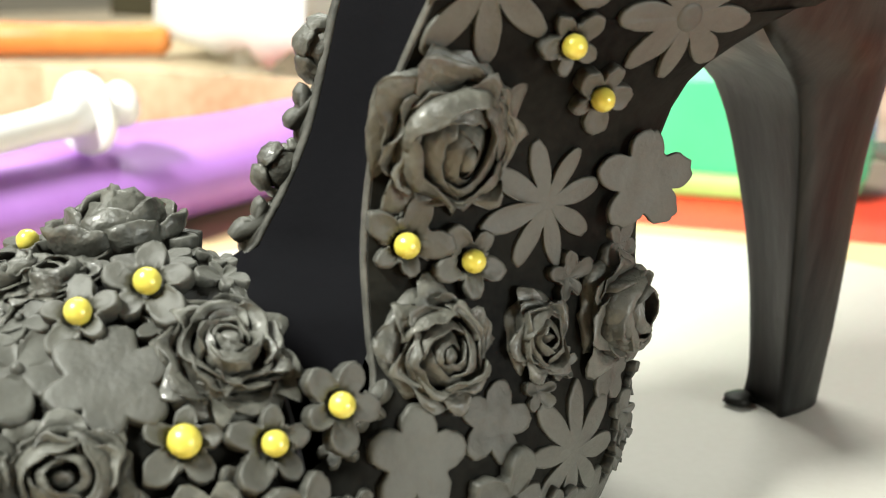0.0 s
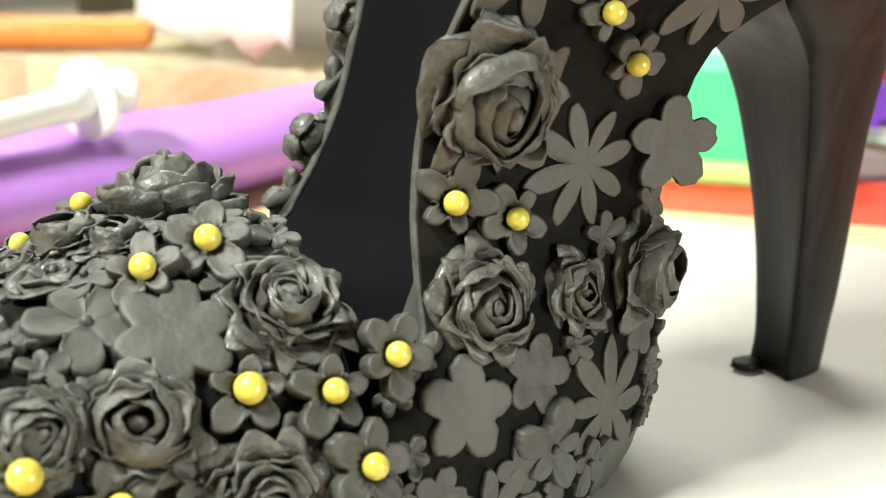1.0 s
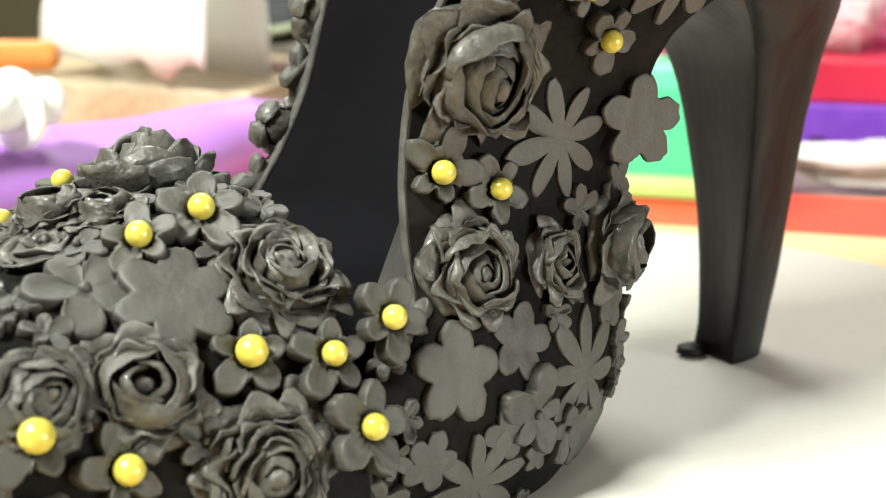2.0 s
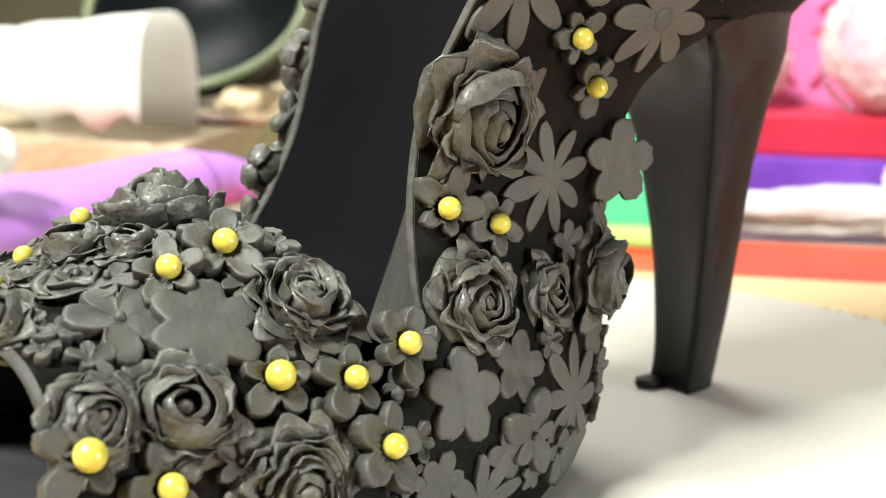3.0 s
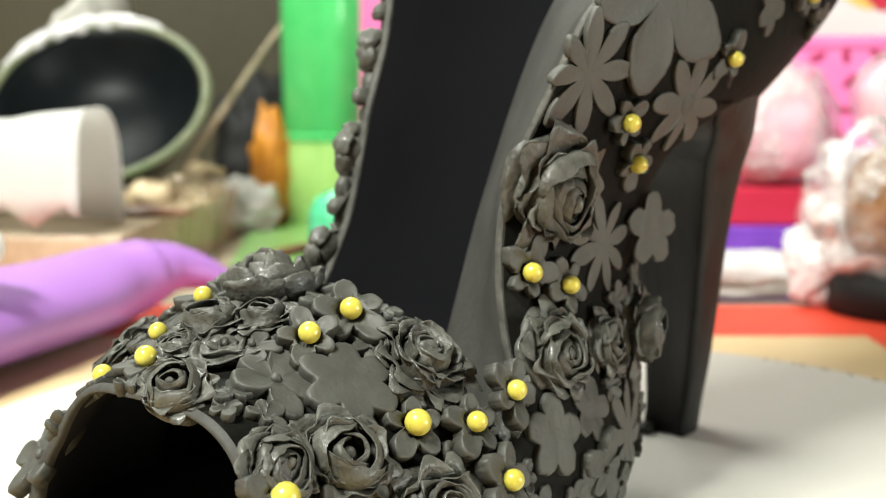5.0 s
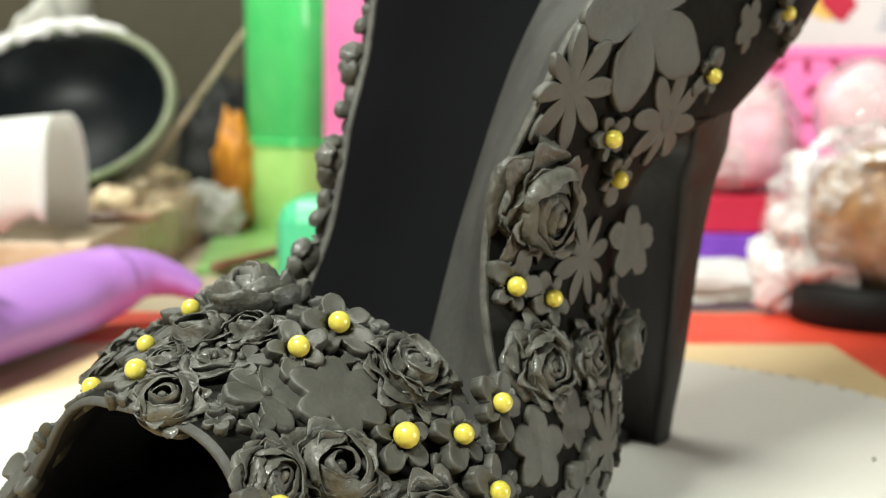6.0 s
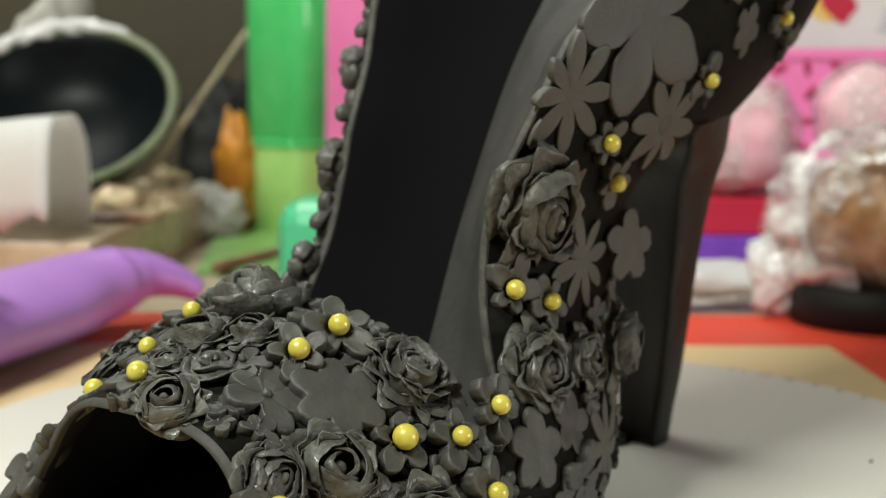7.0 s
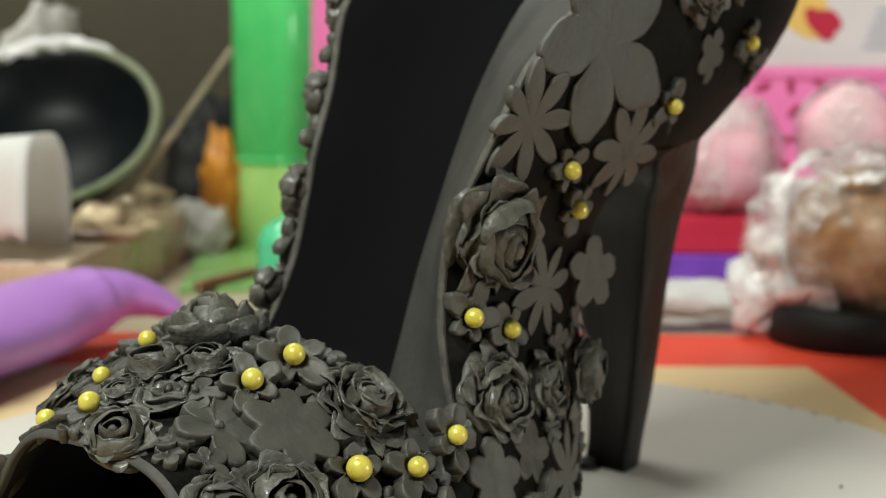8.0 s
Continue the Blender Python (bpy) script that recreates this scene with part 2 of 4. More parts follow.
def ns_plate(bm, n0, n1, s0, s1, z0, z1):
    corners = [(n0, s0), (n1, s0), (n1, s1), (n0, s1)]
    lo = [bm.verts.new(NS(n, s, z0)) for n, s in corners]
    hi = [bm.verts.new(NS(n, s, z1)) for n, s in corners]
    grid_faces(bm, [lo, hi], True)
    bm.faces.new(lo)
    bm.faces.new(hi)


def pastry_mat():
    t = empty("pastry_mat", "tan rolling mat with a broad red border on the table", "mat", (0, 0, -4.6 * U))
    inv = Matrix.Translation((0, 0, 4.6 * U))
    bm = bmesh.new()
    ns_plate(bm, -230, 156, -240, 102, -4.6, -3.0)
    bmesh.ops.transform(bm, matrix=inv, verts=bm.verts)
    part("mat_centre", bm, MAT_TAN, t, "tan centre of the mat", False)
    for n0, n1, s0, s1 in ((156, 206, -290, 152), (-280, -230, -290, 152), (-230, 156, 102, 152), (-230, 156, -290, -240)):
        bm = bmesh.new()
        ns_plate(bm, n0, n1, s0, s1, -4.6, -2.9)
        bmesh.ops.transform(bm, matrix=inv, verts=bm.verts)
        part("border", bm, MAT_RED, t, "red border strip", False)


pastry_mat()


def cake_board():
    t = empty("cake_board", "round white cake board under the shoe", "board", V(33, 24, -2.9))
    bm = bmesh.new()
    lathe(bm, [(94.4, 0), (95, 0.4), (95, 2.4), (94.4, 2.9)], 128)
    part("disc", bm, BOARD, t, "", True)


cake_board()

# ---- the shoe ----------------------------------------------------------
shoe = empty("high_heel_shoe", "black peep-toe high heel covered in black sugar flowers and yellow pearls", "shoe")
OUTER = []                            # the sheets on which the flowers sit


def near_width(z):
    return curve_at(z, (0, 26), (10, 28.2), (18, 27.4), (25, 25.2), (32, 23.2), (40, 22.3), (47, 22.4), (52, 24), (58, 26.4), (66, 28.8), (80, 30.5), (100, 30), (116, 27))


def far_width(z):
    return curve_at(z, (0, 24), (15, 23.5), (30, 19.5), (45, 17.8), (60, 18.0), (80, 20), (100, 22), (116, 22))


def near_rim(z):
    return curve_at(z, (0, -36), (14, -33), (18, -25), (22, -18.8), (29, -17.8), (36, -17.6), (42, -17), (49, -15.8), (55, -14.4), (60, -12.8), (66, -10.2), (70, -7.5), (77, 1), (85, 12), (95, 31), (105, 55), (114, 86))


def far_rim(z):
    return curve_at(z, (0, -36), (22, -32), (26, -16), (31, -12), (36, -9.4), (42, -7.0), (52, -4.4), (57, -3.0), (67, 1.4), (80, 6.4), (90, 17), (100, 44), (114, 86))


def fold(z):
    """Where the near lining meets the insole."""
    return curve_at(z, (10, -11), (20, -7), (28, -3.6), (41, 1.6), (53, 7.4), (62, 12.2), (70, 17.4), (80, 26), (90, 39), (100, 60), (114, 88))


def back_low(z):
    return curve_at(z, (0, 13.5), (4, 18.5), (20, 23.0), (35, 23.6), (44, 24.8), (50, 26.8), (54, 31), (58, 37.5))


def back_high(z):
    return curve_at(z, (58, 74.0), (64, 79.5), (70, 87.5), (80, 99.5), (90, 107), (100, 113), (114, 117))


def plan(z, xw, xb, p):
    """The shoe's outline at a height: near rim, round the back, far rim."""
    wn, wf, xr, xf = near_width(z), far_width(z), near_rim(z), far_rim(z)
    if xw < 0:                        # the shank broadens into the quarter
        k = min(max((z - 36) / 22, 0), 1)
        xw, p = xw + 36 * k * k, p + 1.5 * k
    else:                             # the quarter tapers into the narrow heel
        p = curve_at(z, (58, 1.35), (64, 1.6), (75, 1.85), (114, 2.0))
    xw = max(xw, xr + 1.5, xf + 1.5)
    xb = max(xb, xw + 1)
    pts = [(xr + (xw - xr) * k / 14, -wn * (1 - 0.07 * (1 - k / 14) ** 2)) for k in range(14)]
    for k in range(41):
        a = -math.pi / 2 + math.pi * k / 40
        c, s = abs(math.cos(a)) ** (2 / p), abs(math.sin(a)) ** (2 / p)
        pts.append((xw + (xb - xw) * c, -wn * s if a < 0 else wf * s))
    pts += [(xw + (xf - xw) * k / 14, wf) for k in range(1, 15)]
    return pts


def sheet(name, zs, xw, back, p, label):
    bm = bmesh.new()
    rows = [[bm.verts.new(V(x, y, z)) for x, y in plan(z, xw, back(z), p)] for z in zs]
    grid_faces(bm, rows)
    bm.faces.new([v for v in rows[0] if v.co.x > 14 * U] if zs[0] else rows[0])
    ob = part(name, bm, SHELL, shoe, label)
    OUTER.append(ob)


sheet("platform", [0, 1, 3, 6, 10, 15, 20, 24, 26, 28, 30, 33, 36, 40, 44, 47, 50, 52, 54, 56, 57, 58], -20, back_low, 2.5, "smooth black platform and shank")
sheet("quarter", [58, 59, 60.5, 63, 66, 70, 74, 78, 82, 86, 90, 95, 100, 105, 110, 114], 22, back_high, 2.1, "black upper flaring to the heel")


def inner(name, mat, label, side):
    """The lining from the near rim to the fold, or the insole from the fold to the far rim."""
    bm = bmesh.new()
    rows = []
    for k in range(46):
        z = (18 if side < 0 else 12) + (95 if side < 0 else 101) * k / 45
        wn, wf = near_width(z), far_width(z)
        if side < 0:
            a, b = Vector((max(near_rim(z), -18.4), -wn * 0.93, z)), Vector((fold(z), 0, z))
            mid = [a, a + Vector((0.2, 0.9, 0)), a + Vector((0.9, 1.7, 0))]
            mid += [(a + Vector((0.9, 1.7, 0))).lerp(b, t) + Vector((math.sin(math.pi * t) * 1.0, 0, 0)) for t in (0.12, 0.3, 0.5, 0.7, 0.85, 1.0)]
        else:
            a, b = Vector((fold(z), 0, z)), Vector((far_rim(z), wf, z))
            c = b + Vector((0.6, -1.8, 0))
            mid = [a.lerp(c, t) + Vector((math.sin(math.pi * t) * 2.0, 0, 0)) for t in (0, 0.2, 0.4, 0.6, 0.8, 1.0)] + [b + Vector((0.1, -0.9, 0)), b]
        rows.append([bm.verts.new(p * U) for p in mid])
    grid_faces(bm, rows)
    return part(name, bm, mat, shoe, label)


inner("lining", LINING, "dusty grey-black inner lining", -1)
inner("insole", INSOLE, "matt black steep insole", 1)


def binding(name, rim, width, sign):
    """A thin raised edge along a rim."""
    bm = bmesh.new()
    rows = []
    for k in range(60):
        z = 22 + 90 * k / 59
        far = sign > 0
        c = Vector((rim(z) + (0.3 if far else -0.1), sign * (width(z) * (0.93 if sign < 0 else 1) - 0.7), z))
        rows.append([bm.verts.new((c + Vector(((0.65 if far else 0.28) * math.cos(6.2832 * j / 10), (0.8 if far else 0.6) * math.sin(6.2832 * j / 10), 0))) * U) for j in range(10)])
    grid_faces(bm, rows, True)
    part(name, bm, RIM_DUST, shoe, "thin pale-dusted rim edge")


binding("rim_edge", near_rim, near_width, -1)
binding("rim_edge", far_rim, far_width, 1)


def vamp_width(x):
    return curve_at(x, (-66, 20.5), (-60.5, 23.2), (-57, 24.3), (-50, 26.6), (-42, 28.6), (-35, 29.6), (-28, 29.6), (-20, 28.2))


def vamp_height(x):
    return curve_at(x, (-66, 25.4), (-60.5, 27.6), (-57, 28.4), (-50, 30.6), (-42, 33.0), (-35, 34.3), (-28, 34.0), (-20, 31))


def vamp():
    bm = bmesh.new()
    rows = []
    xs = [-60.5 + 33.5 * k / 24 for k in range(25)]

    def arch(x, inset, drop, near=2.25):
        w, full = vamp_width(x), vamp_height(x)
        out = []
        for k in range(41):
            a = math.pi * k / 40
            c, s = math.cos(a), math.sin(a)
            taper = min(1, max(0, (-42 - x) / 19))
            wide = w * (1 - 0.14 * taper) if c < 0 else w * (1 + 0.08 * taper)
            h = full - drop * (1 - 0.45 * max(0, c) ** 0.5)
            p = near + 2.2 * min(1, max(0, (-50 - x) / 10)) if c > 0 else 2.25
            wide -= inset * (1 + 1.1 * max(0, -c) - 0.8 * max(0, c) ** 0.5)
            out.append(bm.verts.new(V(x, -math.copysign(abs(c) ** (2 / p), c) * wide, max(0.0, s) ** (2 / p) * h * (1 - 0.15 * min(1, max(0, (-47 - x) / 13)) * min(1, 3.2 * max(0, -c) ** 2)))))
        return out

    grid_faces(bm, [arch(x, 0, 0) for x in xs])
    OUTER.append(part("vamp", bm, SHELL, shoe, "black toe cap with an open peep toe"))
    bm = bmesh.new()
    grid_faces(bm, [arch(-60.5, 0, 0), arch(-61.0, 0.2, 0.12), arch(-61.3, 0.7, 0.35), arch(-61.3, 1.3, 0.65), arch(-61.0, 1.6, 0.8), arch(-60.4, 1.9, 0.95)])
    part("toe_edge", bm, LINING, shoe, "dusty grey edge of the peep toe")
    bm = bmesh.new()
    grid_faces(bm, [arch(-60.4, 1.9, 0.95)] + [arch(x, 1.9, 0.95) for x in xs[1:]] + [arch(-26.4, 0.8, 0.8), arch(-27, 0, 0)])
    part("toe_lining", bm, TOE_INSIDE, shoe, "black lining inside the toe")


vamp()


def toe_floor():
    bm = bmesh.new()
    rows = []
    for x in [-63.5 + 40 * k / 16 for k in range(17)]:
        w = vamp_width(x) - 1.2
        if x < -60:
            w -= (-60 - x) ** 2 * 0.25
        rows.append([bm.verts.new(V(x, y, z)) for y, z in ((-w, 0), (-w, 8), (-w + 1, 9), (0, 9.4), (w - 1, 9), (w, 8), (w, 0))])
    grid_faces(bm, rows, True)
    bm.faces.new(rows[0])
    bm.faces.new(rows[-1])
    part("platform_sole", bm, TOE_INSIDE, shoe, "black platform floor inside the toe")


toe_floor()


def heel():
    """A flat-breasted heel: the breast runs between two edges, the back is round."""
    bm = bmesh.new()
    rows = []
    for k in range(33):
        z = 63 * (k / 32) ** 1.15
        near = Vector((curve_at(z, (0, 53.8), (5, 53.4), (12, 51.8), (20, 50.4), (30, 48.8), (37, 47.4), (43, 45.6), (48, 43), (53, 40), (58, 37), (63, 35)),
                       curve_at(z, (0, -2.8), (5, -3.4), (12, -5.2), (20, -6.8), (30, -8.6), (37, -9.9), (43, -11.4), (48, -13), (53, -14.6), (58, -15.6), (63, -16))))
        far = Vector((curve_at(z, (0, 54.0), (5, 54.6), (12, 54.4), (20, 53.8), (30, 52.4), (42, 49.8), (49, 46.5), (63, 36)),
                      curve_at(z, (0, 5.6), (5, 5.3), (20, 5.8), (33, 7.0), (42, 8.2), (53, 11), (63, 15))))
        back = curve_at(z, (0, 63.2), (3, 63.6), (9, 63.8), (20, 64.0), (33, 64.6), (43, 66.0), (50, 67.6), (56, 69.6), (63, 72))
        mid = (near.y + far.y) / 2
        ring = []
        for j in range(9):            # the breast, slightly hollowed
            f = j / 8
            p = far.lerp(near, 0.04 + 0.92 * f)
            ring.append((p.x + 0.5 * math.sin(math.pi * f), p.y))
        for j in range(25):           # round the back
            a = math.pi * j / 24
            c, q = math.cos(a), math.sin(a) ** 0.97
            front = near.lerp(far, j / 24)
            half = (mid - near.y) if c > 0 else (far.y - mid)
            ring.append((front.x + 0.25 + (back - front.x) * q, mid - math.copysign(abs(c) ** 0.95, c) * half))
        w = min(max((z - 46) / 15, 0.0), 1.0)
        w = w * w * (3 - 2 * w)       # towards the top it widens into the quarter
        wn, wf, tail = near_width(max(z, 58)) - 0.2, far_width(max(z, 58)) - 0.2, back_high(max(z, 58)) - 0.15
        soft = [(26, wf - (wn + wf) * j / 8) for j in range(9)]
        for j in range(25):
            a = math.pi * j / 24
            c = math.cos(a)
            soft.append((24 + (tail - 24) * math.sin(a) ** 1.45, -math.copysign(abs(c) ** 1.45, c) * (wn if c > 0 else wf)))
        rows.append([bm.verts.new(V(x + (u - x) * w, y + (v - y) * w, z)) for (x, y), (u, v) in zip(ring, soft)])
    grid_faces(bm, rows, True)
    bm.faces.new(rows[0])
    OUTER.append(part("heel", bm, HEEL, shoe, "tall tapered black heel with brushed streaks"))


heel()

# ---- the sugar flowers -------------------------------------------------
from mathutils.bvhtree import BVHTree


def outer_tree():
    verts, faces = [], []
    for ob in OUTER:
        base = len(verts)
        verts += [v.co.copy() for v in ob.data.vertices]
        faces += [[base + i for i in p.vertices] for p in ob.data.polygons if len(p.vertices) <= 4]
    return BVHTree.FromPolygons(verts, faces)


TREE = outer_tree()
PLACED = []                           # where flowers sit already


class Seat:
    """A place on the shoe's skin: position, outward normal, and directions along the skin."""

    def __init__(self, x, y, z, spin=0.0, slide=(0.0, 0.0), lean=None):
        p, n, _, _ = TREE.find_nearest(V(x, y, z))
        centre = Vector((min(max(p.x, -0.08), 0.10), -1 * U, min(p.z, 18 * U) if p.x < -24 * U else p.z))
        if n.dot(p - centre) < 0:
            n = -n
        if lean:                      # tipped away from the skin's own normal
            n = (n * (1 - lean[3]) + Vector(lean[:3]).normalized() * lean[3]).normalized()
        self.n = n
        up = Vector((0, 0, 1)) - n * n.z
        if up.length < 0.2:
            up = Vector((1, 0, 0)) - n * n.x
        up.normalize()
        right = up.cross(n)
        self.p = p + (right * slide[0] + up * slide[1]) * U
        s, c = math.sin(radians(spin)), math.cos(radians(spin))
        self.up, self.right = up * c + right * s, right * c - up * s

    def put(self, a, b, h, hug=0.0):
        q = self.p + (self.right * a + self.up * b) * U
        if hug:
            p, n, _, d = TREE.find_nearest(q)
            if n.dot(self.n) < 0:
                n = -n
            if n.dot(self.n) > 0.2:
                if hug > 0.5:
                    for side in (self.right, -self.right, self.up, -self.up):
                        p = p + TREE.find_nearest(q + side * 1.1 * U)[0]
                    p = p / 5
                return (q + self.n * h * U).lerp(p + (self.n * 0.75 + n * 0.25).normalized() * h * U, hug)
        return q + self.n * h * U


def petal_disc(bm, seat, r, lobes, waist, power, top, thick, segs, hug, seed, wobble=0.04, base=-0.6, petal=(0.63, 0.38, 0.37)):
    """A cut-out flower: an outline with lobes, a shaped top and a rounded edge."""
    rnd = random.Random(seed)
    amp = [1 + rnd.uniform(-wobble, wobble) * 2 for _ in range(lobes)]
    ph = [rnd.uniform(-0.04, 0.04) for _ in range(lobes)]
    levels = [(0.18, 1.0), (0.3, 1.0), (0.4, 1.0), (0.52, 1.0), (0.7, 1.0), (0.83, 1.0), (0.92, 0.98), (0.965, 0.9), (0.995, 0.68), (1.0, 0.3), (0.985, None)]
    rows = []
    for f, drop in levels:
        row = []
        for k in range(segs):
            t = 2 * math.pi * k / segs
            i = int((t * lobes / (2 * math.pi) + 0.5)) % lobes
            if power:
                q = abs(math.cos(lobes * t / 2 + ph[i] * lobes / 2)) ** power
                rr = r * (waist + (1 - waist) * q * amp[i]) * f
            else:                     # separate round petals
                off = (t - 2 * math.pi * i / lobes + math.pi) % (2 * math.pi) - math.pi + ph[i]
                d, long, wide = petal
                co, si = math.cos(off), math.sin(off)
                qa, qb, qc = (co / long) ** 2 + (si / wide) ** 2, -2 * d * co / long ** 2, (d / long) ** 2 - 1
                disc = qb * qb - 4 * qa * qc
                if disc > 0 and co > 0:
                    q = min(1.0, math.sqrt(disc) / (2 * qa) / long)
                    edge = -qb / (2 * qa) + math.sqrt(disc) / (2 * qa)
                    edge = waist + (edge - waist) * min(1.0, q * 3.0)
                else:
                    q, edge = 0.0, waist
                rr = r * edge * amp[i] * f
            worn = noise.noise(Vector((math.sin(t) * 4.5, math.cos(t) * 4.5, seed * 1.7))) + 0.6 * noise.noise(Vector((math.sin(t) * 13, math.cos(t) * 13, seed * 2.3)))
            rr *= 1 + 0.065 * worn * min(1.0, f * f)
            h = base if drop is None else thick * drop + top(f, q, t, rr / r)
            row.append(bm.verts.new(seat.put(rr * math.sin(t), rr * math.cos(t), h, hug)))
        rows.append(row)
    grid_faces(bm, rows, True)
    centre = bm.verts.new(seat.put(0, 0, thick + top(0, 1, 0, 0), hug))
    for k in range(segs):
        bm.faces.new((centre, rows[0][(k + 1) % segs], rows[0][k]))
    bm.faces.new(rows[-1])


COUNT = [0]


def pearl(parent, seat, h, r):
    bm = bmesh.new()
    bmesh.ops.create_uvsphere(bm, u_segments=24, v_segments=16, radius=r * U)
    bmesh.ops.translate(bm, verts=bm.verts, vec=seat.put(0, 0, h))
    return part("pearl", bm, PEARL, parent, "shiny yellow sugar pearl")


def blossom(x, y, z, r=3.9, spin=0.0, pearl_r=1.38, cup=0.5, lobes=5, lift=0.0, slide=(0.0, 0.0), lean=None):
    """A small thick blossom with rounded cupped petals, with a pearl in its eye unless pearl_r is 0."""
    COUNT[0] += 1
    seat, seed = Seat(x, y, z, spin, slide, lean), COUNT[0]
    seat.p = seat.p + seat.n * lift * U
    PLACED.append((seat.p, r * U))
    rnd = random.Random(seed)
    tilt, at = rnd.uniform(0.1, 0.35), rnd.uniform(0, 6.28)
    bm = bmesh.new()

    def top(f, q, t, a):
        return cup * f * f * (0.8 + 0.2 * q) - 0.08 * (1 - q) * f + 0.25 * noise.noise(Vector((math.sin(t) * f * 2.2, math.cos(t) * f * 2.2, seed))) + tilt * f * math.cos(t - at) - (1.5 * min(1, max(0, (0.36 - a) / 0.08)) if pearl_r else 0.4 * max(0, 0.3 - a)) + 0.25 * math.sin(2 * t + seed) * f * f

    petal_disc(bm, seat, r * 1.07, lobes, 0.55, 0, top, min(0.95, 0.23 * r), 140, 0.0 if lift or lean else 0.35, seed, 0.12, petal=(0.63, 0.37, rnd.uniform(0.285, 0.33)))
    ob = part("blossom", bm, FLAT_PASTE, shoe, "small black five-petalled sugar blossom" + (" with a yellow pearl" if pearl_r else ""))
    if pearl_r:
        pearl(ob, seat, 0.3 + pearl_r * 0.8, pearl_r * 0.92)
    elif r > 3.2:
        bm = bmesh.new()
        bmesh.ops.create_uvsphere(bm, u_segments=14, v_segments=9, radius=0.13 * r * U)
        bmesh.ops.translate(bm, verts=bm.verts, vec=seat.put(0, 0, 0.95))
        part("eye", bm, FLAT_PASTE, ob, "small round bead of black paste")
    return ob


def cutout(x, y, z, r=4.6, spin=0.0, lobes=5, waist=0.58, power=0.8, thick=0.42, hug=0.85, slide=(0.0, 0.0), base=-0.6, aspect=1.0):
    """A flat blossom stamped from rolled paste, following the shoe's skin."""
    COUNT[0] += 1
    seat, seed = Seat(x, y, z, spin, slide), COUNT[0]
    seat.up = seat.up * aspect
    PLACED.append((seat.p, r * U))
    rnd = random.Random(seed)
    tilt, at = rnd.uniform(0.05, 0.2), rnd.uniform(0, 6.28)
    bm = bmesh.new()
    petal_disc(bm, seat, r, lobes, waist, power, lambda f, q, t, a: 0.1 * a + 0.2 * noise.noise(Vector((math.sin(t) * a * 2, math.cos(t) * a * 2, seed))) + tilt * a * math.cos(t - at), thick, 90, hug, seed, 0.05, base)
    return part("flat_blossom", bm, FLAT_PASTE, shoe, "flat stamped black blossom with smooth rounded lobes")


def daisy(x, y, z, r=6.0, spin=0.0, lobes=8, eye=0.0, waist=0.32, petal=(0.60, 0.42, 0.172), hug=0.85):
    """A flat daisy with slender petals, stamped from rolled paste."""
    COUNT[0] += 1
    seat, seed = Seat(x, y, z, spin), COUNT[0]
    PLACED.append((seat.p, r * U))
    bm = bmesh.new()
    petal_disc(bm, seat, r, lobes, waist, 0, lambda f, q, t, a: 0.15 * f * f + 0.34 * f ** 3 * noise.noise(Vector((math.sin(t) * 2.4, math.cos(t) * 2.4, seed * 3.1))), 0.38, lobes * 24, hug, seed, 0.06, petal=petal)
    ob = part("daisy", bm, FLAT_PASTE, shoe, "flat stamped black daisy with slender petals")
    if eye:
        bm = bmesh.new()
        rows = []
        for f, h in ((0.0, 0.56), (0.6, 0.55), (0.92, 0.5), (1.0, 0.3)):
            rows.append([bm.verts.new(seat.put(eye * f * math.sin(6.28319 * k / 28), eye * f * math.cos(6.28319 * k / 28), h)) for k in range(28)])
        grid_faces(bm, rows, True)
        part("eye", bm, FLAT_PASTE, ob, "round flat daisy centre")
    return ob


